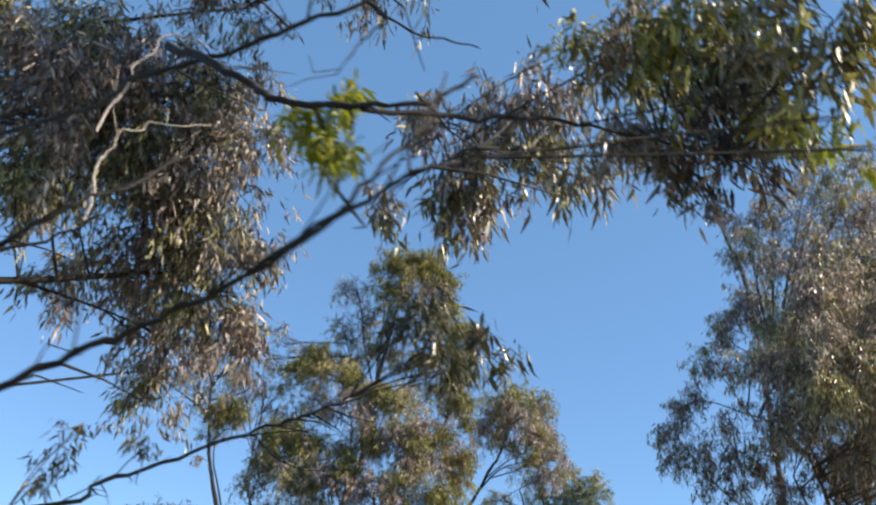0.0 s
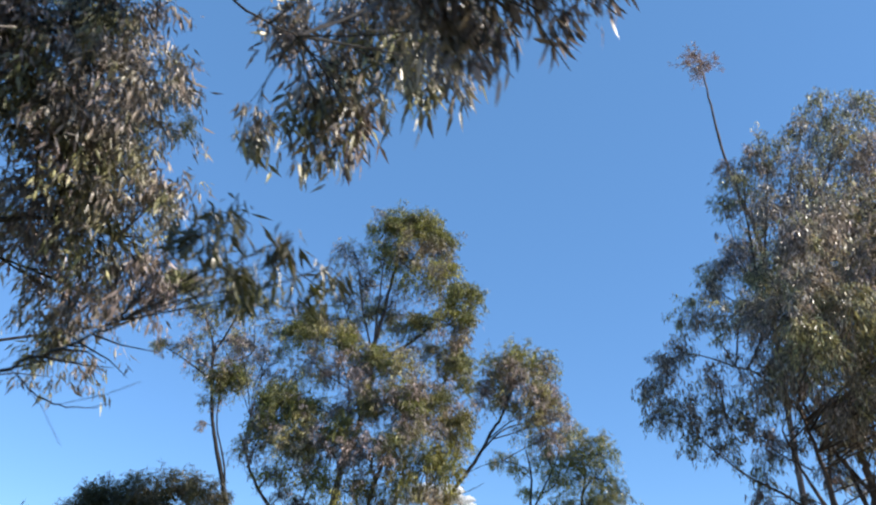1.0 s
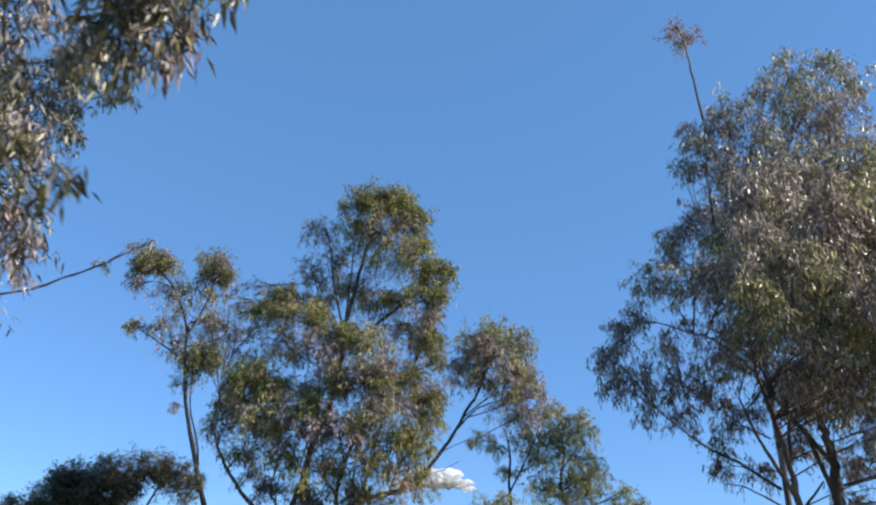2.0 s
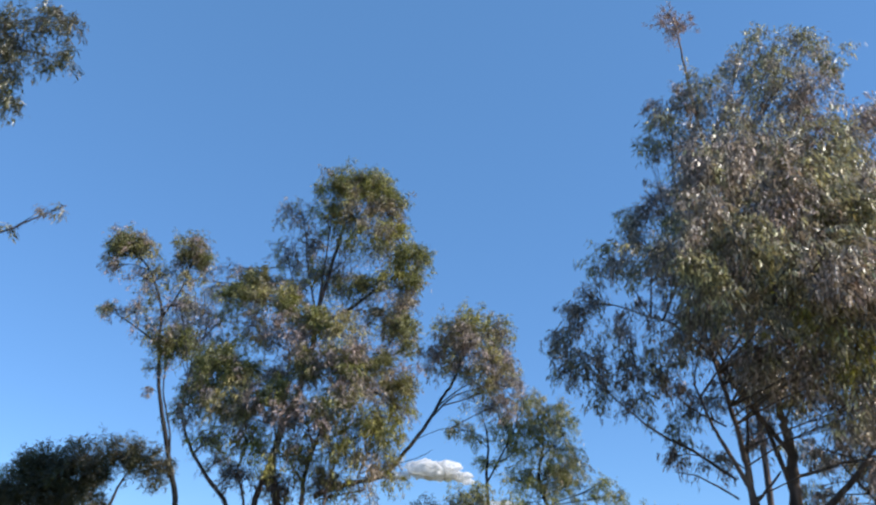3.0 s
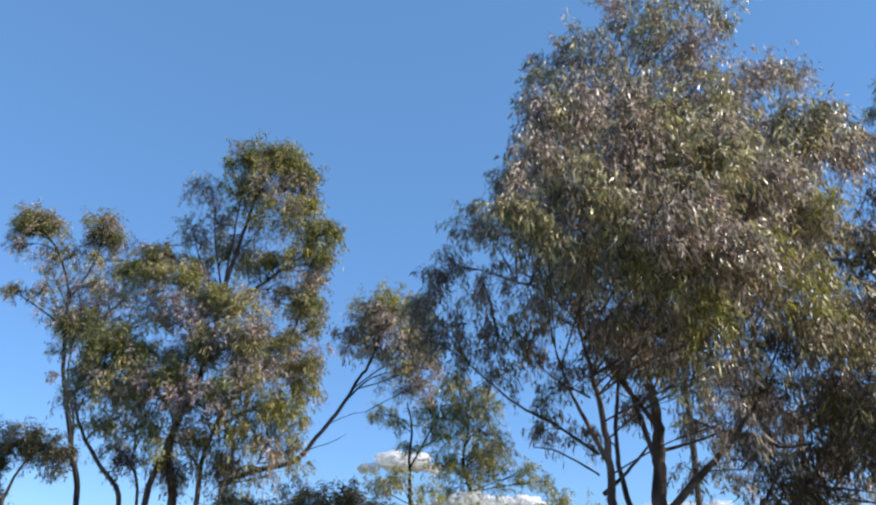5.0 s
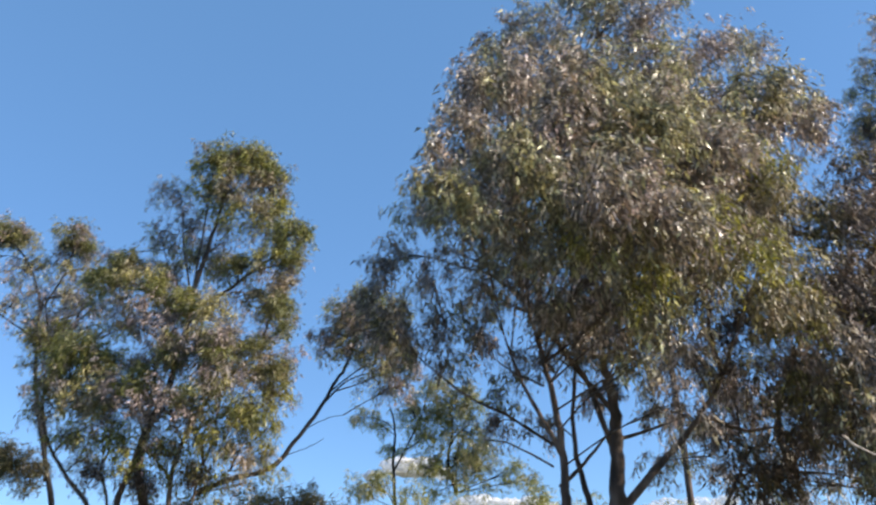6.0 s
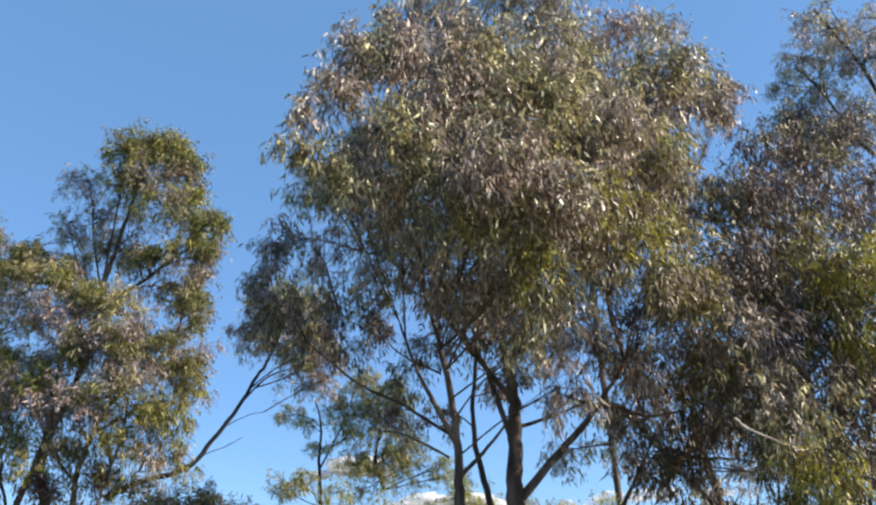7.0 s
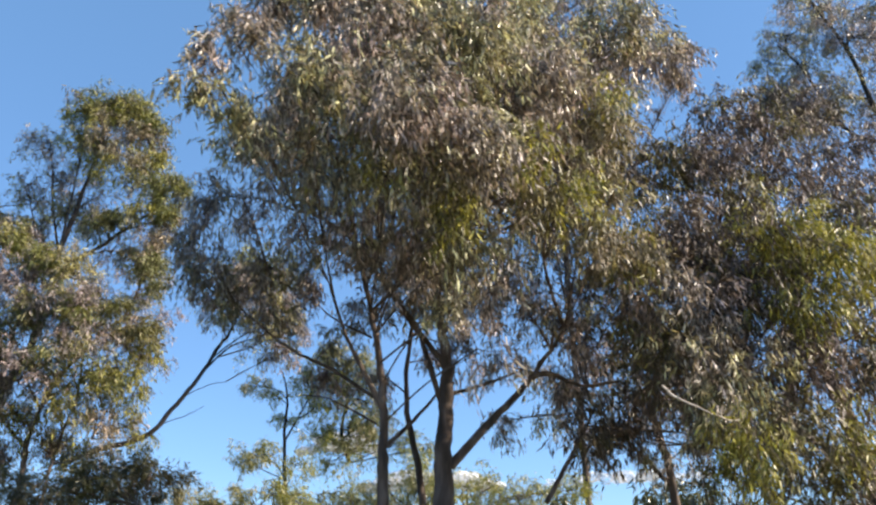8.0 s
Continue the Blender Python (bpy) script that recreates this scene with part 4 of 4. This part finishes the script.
tree("eucalyptus_tree", "tall airy eucalyptus with dark limbs and blue-grey leaves", BACK_STEMS,
     [(BACK_CROWN, 0.2, 1500, 0.9, 0.45, LEAF_GREY), (BACK_BROWN, 0.2, 2000, 0.9, 0.2, LEAF_BROWN_SHADE)], 18, base=(34.8, 35.4, 0), bark=BARK_DARK, group="eucalyptus trees")

SHRUB = [
    (2.6, 22.0, 3.9, 0.41), (3.1, 22.0, 4.0, 0.39), (3.7, 22.0, 4.0, 0.36), (4.2, 22.0, 4.0, 0.27), (2.4, 22.0, 3.5, 0.56),
    (3.3, 22.0, 3.6, 0.56), (4.1, 22.0, 3.7, 0.50), (4.7, 22.0, 3.7, 0.30), (1.8, 22.0, 3.4, 0.49), (1.3, 22.0, 3.7, 0.45),
]
tree("shrub", "dark green bushy shrub under the many-headed tree", [(0.05, [(4.0, 21.6, 0.4), (4.0, 21.6, 1.6), (4.1, 21.5, 3.0)])],
     [([(x, y, z - 0.16, r) for x, y, z, r in SHRUB], 0.15, 5600, 0.5, 0.0, LEAF_DARK)], 19, category="shrub")

SAPLING = [
    (10.1, 30, 4.6, 0.7), (9, 30, 4.2, 0.69), (10.9, 30, 3.7, 1.03), (8, 31, 3.9, 0.89),
]
tree("young_tree", "yellow-green young tree beyond the tall stems", [(0.08, [(9.8, 30.2, 0.6), (9.7, 30.2, 2.4), (9.8, 30.1, 4.2)])],
     [(SAPLING, 0.16, 4200, 0.6, 0.0, LEAF_FRESH)], 20)

BUSH = [
    (2.2, 34, 4.4, 0.46), (3.1, 34.5, 4.2, 0.59), (4.2, 34, 4.3, 0.55), (5.3, 34, 4.5, 0.55), (6.2, 34.5, 4.2, 0.72),
]
tree("bush", "fresh green bush at the foot of the farther trees", [(0.05, [(4.2, 34.2, 0.4), (4.2, 34.2, 1.8), (4.3, 34.2, 3.6)])],
     [(BUSH, 0.2, 3600, 0.5, 0.05, LEAF_FRESH)], 23, category="shrub", dome=0.4)
BUSH_BEYOND = [
    (12.9, 33, 4.5, 0.86), (14.2, 33, 4.2, 0.89), (15.8, 33.5, 4.4, 0.8), (13.2, 33, 3.6, 1.06),
]
tree("bush", "green bush beyond the grey-brown stems of the tall tree", [(0.05, [(12.0, 33.2, 0.4), (12.0, 33.2, 1.8), (12.1, 33.2, 3.6)])],
     [(BUSH_BEYOND, 0.2, 1800, 0.5, 0.1, LEAF_FRESH)], 24, category="shrub", dome=0.4)

# ---- the overhanging tree close to the path ----
NEAR_LIMBS = [
    (0.0152, [(-1.69, 2.44, 2.13), (-1.33, 2.18, 2.2), (-1.03, 2.1, 2.34), (-0.83, 2.02, 2.39), (-0.51, 1.85, 2.49), (-0.27, 1.72, 2.6), (-0.07, 1.64, 2.7), (0.1, 1.68, 2.79)]),
    (0.0096, [(-0.51, 1.85, 2.49), (-0.28, 1.76, 2.64), (-0.14, 1.76, 2.84), (-0.06, 1.76, 2.95), (0, 1.85, 3.24)]),
    (0.0208, [(-3.05, 4, 3.23), (-2.52, 3.7, 3.41), (-2.18, 3.6, 3.6), (-1.93, 3.6, 3.81), (-1.75, 3.7, 3.97), (-1.57, 3.9, 4.4)]),
    (0.0128, [(-2.53, 3.7, 3.43), (-2.15, 3.7, 3.57), (-1.84, 3.7, 3.79)]),
    (0.016, [(-2.14, 3.4, 4.18), (-1.32, 2.52, 3.73), (-0.87, 2.27, 3.66), (-0.59, 2.1, 3.65), (-0.3, 2.02, 3.72), (-0.1, 2.02, 3.91)]),
    (0.0176, [(-1.14, 2.35, 3.77), (-0.84, 2.1, 3.46), (-0.66, 2.02, 3.29), (-0.51, 1.97, 3.19), (-0.26, 1.89, 3.12), (-0.06, 1.85, 3.12), (0.1, 1.85, 3.23)]),
    (0.0112, [(-0.26, 1.89, 3.11), (0.04, 2.02, 3.2), (0.43, 2.27, 3.41), (0.82, 2.52, 3.55), (1.19, 2.6, 3.53)]),
    (0.0072, [(-0.31, 2.02, 3.72), (-0.23, 2.02, 3.64), (-0.3, 2.02, 3.52), (-0.38, 2.02, 3.36)]),
    (0.0072, [(-0.31, 2.02, 3.72), (-0.13, 2.1, 3.66), (0.12, 2.18, 3.67)]),
    (0.0085, [(-2.19, 4.1, 3.95), (-2.17, 4.1, 4.15), (-2.21, 4.1, 4.26), (-2.2, 4.1, 4.42), (-2.14, 4.1, 4.53), (-2.13, 4.1, 4.64), (-2.02, 4.15, 4.69), (-1.97, 4.15, 4.76), (-1.78, 4.2, 4.78), (-1.62, 4.3, 4.88)]),
    (0.0075, [(-2.34, 4.2, 4.7), (-2.29, 4.2, 4.95), (-2.22, 4.2, 5.12), (-2.22, 4.2, 5.3), (-2.12, 4.2, 5.42), (-2.09, 4.2, 5.58), (-1.95, 4.25, 5.66), (-1.78, 4.3, 5.6)]),
    (0.015, [(-2.39, 4.6, 2.31), (-1.85, 4.5, 2.47), (-1.48, 4.4, 2.57), (-1.09, 4.3, 2.71), (-0.79, 4.2, 2.78), (-0.57, 4.1, 2.84), (-0.44, 4.05, 2.89)]),
    (0.01, [(-0.17, 3.4, 4.49), (0.04, 3.6, 4.38), (0.23, 3.9, 4.49)]),
    (0.005, [(-0.93, 4.2, 2.67), (-0.82, 4.2, 2.58), (-0.65, 4.2, 2.52), (-0.46, 4.2, 2.54)]),
]
for row, joint in ((0, (-6.4, 5.9, 2.7)), (2, (-6.3, 5.9, 3.6)), (4, (-6.0, 6.0, 5.2)), (11, (-6.5, 6.0, 2.4))):
    NEAR_LIMBS[row][1].insert(0, joint)
NEAR_MIDDLE = [
    (0.1, 5.1, 5.2, 0.3), (0.4, 5, 5.6, 0.35), (0.3, 5.3, 4.9, 0.22), (0.6, 4.7, 4.9, 0.24), (0.9, 4.3, 4.6, 0.21),
    (1.1, 3.8, 4.4, 0.19), (-0.1, 5.2, 5.6, 0.27), (0.7, 4.6, 5.5, 0.33), (-0.5, 5.6, 5.1, 0.18),
    (0.1, 5.2, 4.8, 0.2),
]
NEAR_LOW = [
    (1.2, 2.9, 4.2, 0.22), (1.4, 2.8, 4, 0.17), (1, 2.8, 3.7, 0.13), (1.2, 2.8, 3.6, 0.11), (1, 3.1, 4.5, 0.22),
    (1.5, 2.7, 4.2, 0.15), (1.4, 2.9, 4.5, 0.22),
]
NEAR_FAR = [
    (-2.6, 6.8, 7.7, 0.56), (-3.2, 6.6, 7.3, 0.66), (-2.2, 7, 6.8, 0.43), (-2.8, 7, 6.7, 0.61),
    (-3.7, 6.8, 6.8, 0.54), (-2.7, 7.6, 6.3, 0.63), (-2.1, 7.8, 5.8, 0.41), (-2.8, 8, 5.5, 0.63),
    (-3.6, 8.2, 5.8, 0.52), (-2.4, 8.4, 5.1, 0.38), (-3.3, 8.8, 5.1, 0.5), (-3.5, 9.2, 4.5, 0.37),
    (-3.9, 6.4, 7, 0.46), (-4.4, 8.4, 5.8, 0.4), (-4.1, 7, 6.2, 0.35), (-4, 5.6, 6.9, 0.49), (-3.9, 5.8, 6.1, 0.47),
    (-3.6, 5.8, 6.6, 0.44), (-3.9, 6, 5.4, 0.31), (-2.4, 6.4, 8.1, 0.38), (-3.8, 6.4, 7.9, 0.63),
    (-3, 6.8, 7.4, 0.57), (-3.5, 7, 6.6, 0.56), (-3.9, 6.6, 5.9, 0.46), (-2.9, 7.4, 6.4, 0.58),
    (-3.2, 7.8, 5.9, 0.52),
]
NEAR_EDGE = [
    (-4.8, 6.5, 7.7, 0.36), (-4.4, 6.2, 6.5, 0.33), (-3.9, 6.0, 5.8, 0.24), (-4.4, 7.0, 7.8, 0.40), (-4.0, 6.0, 5.5, 0.16),
    (-5.0, 6.2, 6.9, 0.41), (-4.6, 6.0, 5.8, 0.32), (-3.9, 7.5, 4.8, 0.18), (-4.3, 7.5, 5.2, 0.20),
]
NEAR_DARK = [
    (1.3, 2.8, 4.2, 0.22), (1.5, 2.7, 4, 0.18), (1.3, 2.7, 3.6, 0.13), (1.1, 2.8, 3.9, 0.14), (1.5, 2.8, 3.7, 0.15),
    (1.4, 2.8, 3.5, 0.09), (1.5, 2.7, 3.9, 0.13), (1.1, 2.9, 3.6, 0.15), (1.2, 2.8, 3.4, 0.07), (0.9, 3, 3.9, 0.16),
    (1.2, 1.8, 3.3, 0.13), (1.1, 1.9, 3.6, 0.13), (1.2, 1.8, 3.1, 0.08), (1.3, 1.7, 3.4, 0.1), (1, 2.3, 4, 0.19),
    (0.9, 2.8, 4.4, 0.22), (0.9, 2.5, 3.8, 0.14), (1.2, 2.3, 3.6, 0.15), (0.7, 3, 4.4, 0.17), (1.3, 2.2, 3.3, 0.09),
]
NEAR_TIPS = [
    (-0.1, 4, 3.4, 0.11), (0, 4, 3.2, 0.08), (-0.2, 4.1, 3.4, 0.09), (0.1, 4.1, 3.1, 0.06), (0.3, 4.1, 3.4, 0.07),
    (0.4, 4.3, 3.3, 0.11), (0.2, 4.2, 3.3, 0.12), (0, 4, 3.4, 0.14),
]
# Unseen sprays added overhead, above the limbs, to shade them.
NEAR_UNSEEN_SHADE = [(0.0, 5.6, 8.9, 0.75), (1.0, 5.0, 9.2, 0.8), (-0.6, 4.6, 8.6, 0.7), (0.6, 4.2, 8.6, 0.7), (1.6, 4.2, 9.0, 0.7), (-1.0, 5.8, 9.4, 0.8),
                 (0.2, 5.0, 10.0, 0.8), (2.4, 1.95, 4.8, 0.5), (2.8, 1.7, 5.0, 0.5), (2.1, 1.9, 5.2, 0.5), (2.6, 2.3, 4.6, 0.4), (-1.6, 5.4, 9.0, 0.8), (-0.9, 6.6, 9.6, 0.8), (-2.0, 6.2, 10.0, 0.8)]
# Low sprays given the dark leaf colour in place of shade.
NEAR_SPECKS = [
    (-2.4, 5, 2.8, 0.14), (-1.8, 5, 2.8, 0.11), (-2.3, 5, 2.9, 0.09), (-2.4, 5, 2.6, 0.09),
]
NEAR_YOUNG = [
    (-0.38, 2.12, 3.27, 0.1), (-0.31, 2.1, 3.1, 0.06), (-0.5, 2.15, 3.3, 0.06), (-0.42, 2.13, 3.17, 0.06), (1.2, 1.8, 3.1, 0.04),
    (1.2, 1.7, 2.9, 0.03), (1.2, 2.4, 4.1, 0.06),
]
near = tree("overhanging_tree", "overhanging eucalyptus with dark limbs, pale twigs and hanging leaves",
            [(0.19, [(-6.6, 6.0, 1.5), (-6.4, 5.9, 3.2), (-6.0, 6.0, 5.4), (-5.0, 6.4, 7.6)]), *NEAR_LIMBS,
             (0.05, [(-6.0, 6.0, 5.4), (-4.4, 6.6, 6.8), (-3.0, 7.0, 7.4)]), (0.05, [(-6.2, 5.9, 4.2), (-4.2, 7.0, 4.9), (-3.2, 7.9, 5.5), (-2.6, 8.1, 5.4)]),
             # The last limb here is out of view and carries the added shading sprays.
             (0.03, [(-5.0, 6.4, 7.6), (-3.4, 6.6, 8.2), (-2.4, 6.6, 8.4)]), (0.06, [(-5.6, 6.1, 6.6), (-2.4, 5.2, 9.2), (0.6, 4.4, 9.0), (1.6, 3.2, 7.6), (2.4, 2.0, 5.6)])],
            [([(x, y, z + 0.1, r * 1.05) for x, y, z, r in NEAR_MIDDLE], 0.15, 6000, 1.2, 0.05, LEAF_NEAR), (NEAR_UNSEEN_SHADE, 0.16, 2200, 1.0, 0.1, LEAF_NEAR), ([(x, y, z + 0.12, r * 0.95) for x, y, z, r in NEAR_LOW], 0.095, 10000, 1.0, 0.1, LEAF_NEAR), ([(x, y, z, r * 1.1) for x, y, z, r in NEAR_FAR], 0.15, 4300, 1.1, 0.1, LEAF_NEAR),
             ([(x, y, z + 0.12, r * 0.95) for x, y, z, r in NEAR_DARK[:10]], 0.1, 11000, 1.0, 0.05, LEAF_NEAR), ([(x, y, z + 0.12, r * 0.95) for x, y, z, r in NEAR_DARK[10:]], 0.1, 12000, 1.0, 0.05, LEAF_OLIVE), (NEAR_EDGE, 0.15, 3600, 1.1, 0.15, LEAF_NEAR), (NEAR_YOUNG, 0.075, 30000, 0.9, 0.0, LEAF_YOUNG),
             (NEAR_TIPS, 0.12, 5200, 1.0, 0.2, LEAF_DARK), (NEAR_SPECKS, 0.1, 3000, 0.8, 0.3, LEAF_DARK)],
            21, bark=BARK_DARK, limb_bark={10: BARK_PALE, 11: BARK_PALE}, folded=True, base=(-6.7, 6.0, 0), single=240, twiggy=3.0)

HIGH = [
    (-6.2, 15, 12.5, 0.72), (-5.4, 15, 12.9, 0.48), (-6.4, 15, 11.6, 0.47), (-7.4, 15, 12.3, 0.95),
    (-5.4, 15, 11.8, 0.41), (-6.1, 15, 10.9, 0.42),
]
HIGH_TWIGS = [
    (0.02, [(-4.14, 12, 5.86), (-3.57, 12, 6.11), (-3.07, 12, 6.35), (-2.75, 12, 6.54), (-2.43, 12, 6.71)]),
    (0.008, [(-3.07, 12, 6.35), (-2.81, 12, 6.6), (-2.71, 12, 6.68)]),
    (0.006, [(-2.75, 12, 6.54), (-2.84, 12, 6.4)]),
]
tree("eucalyptus_tree", "tall eucalyptus whose outer sprays reach in over the clearing",
     [(0.2, [(-14.0, 15.2, 2.0), (-13.8, 15.2, 6.0), (-13.0, 15.1, 10.0), (-11.0, 15.1, 12.2), (-8.5, 15.1, 12.4)]), (0.05, [(-13.8, 15.2, 5.4), (-9.5, 13.6, 5.6), HIGH_TWIGS[0][1][0]]), *HIGH_TWIGS],
     [(HIGH, 0.15, 4200, 0.9, 0.2, LEAF_DARK), ([(-3.2, 12, 6.35, 0.1), (-2.75, 12, 6.6, 0.1), (-2.5, 12, 6.66, 0.09)], 0.11, 1900, 0.9, 0.2, LEAF_NEAR)], 22, group="eucalyptus trees")
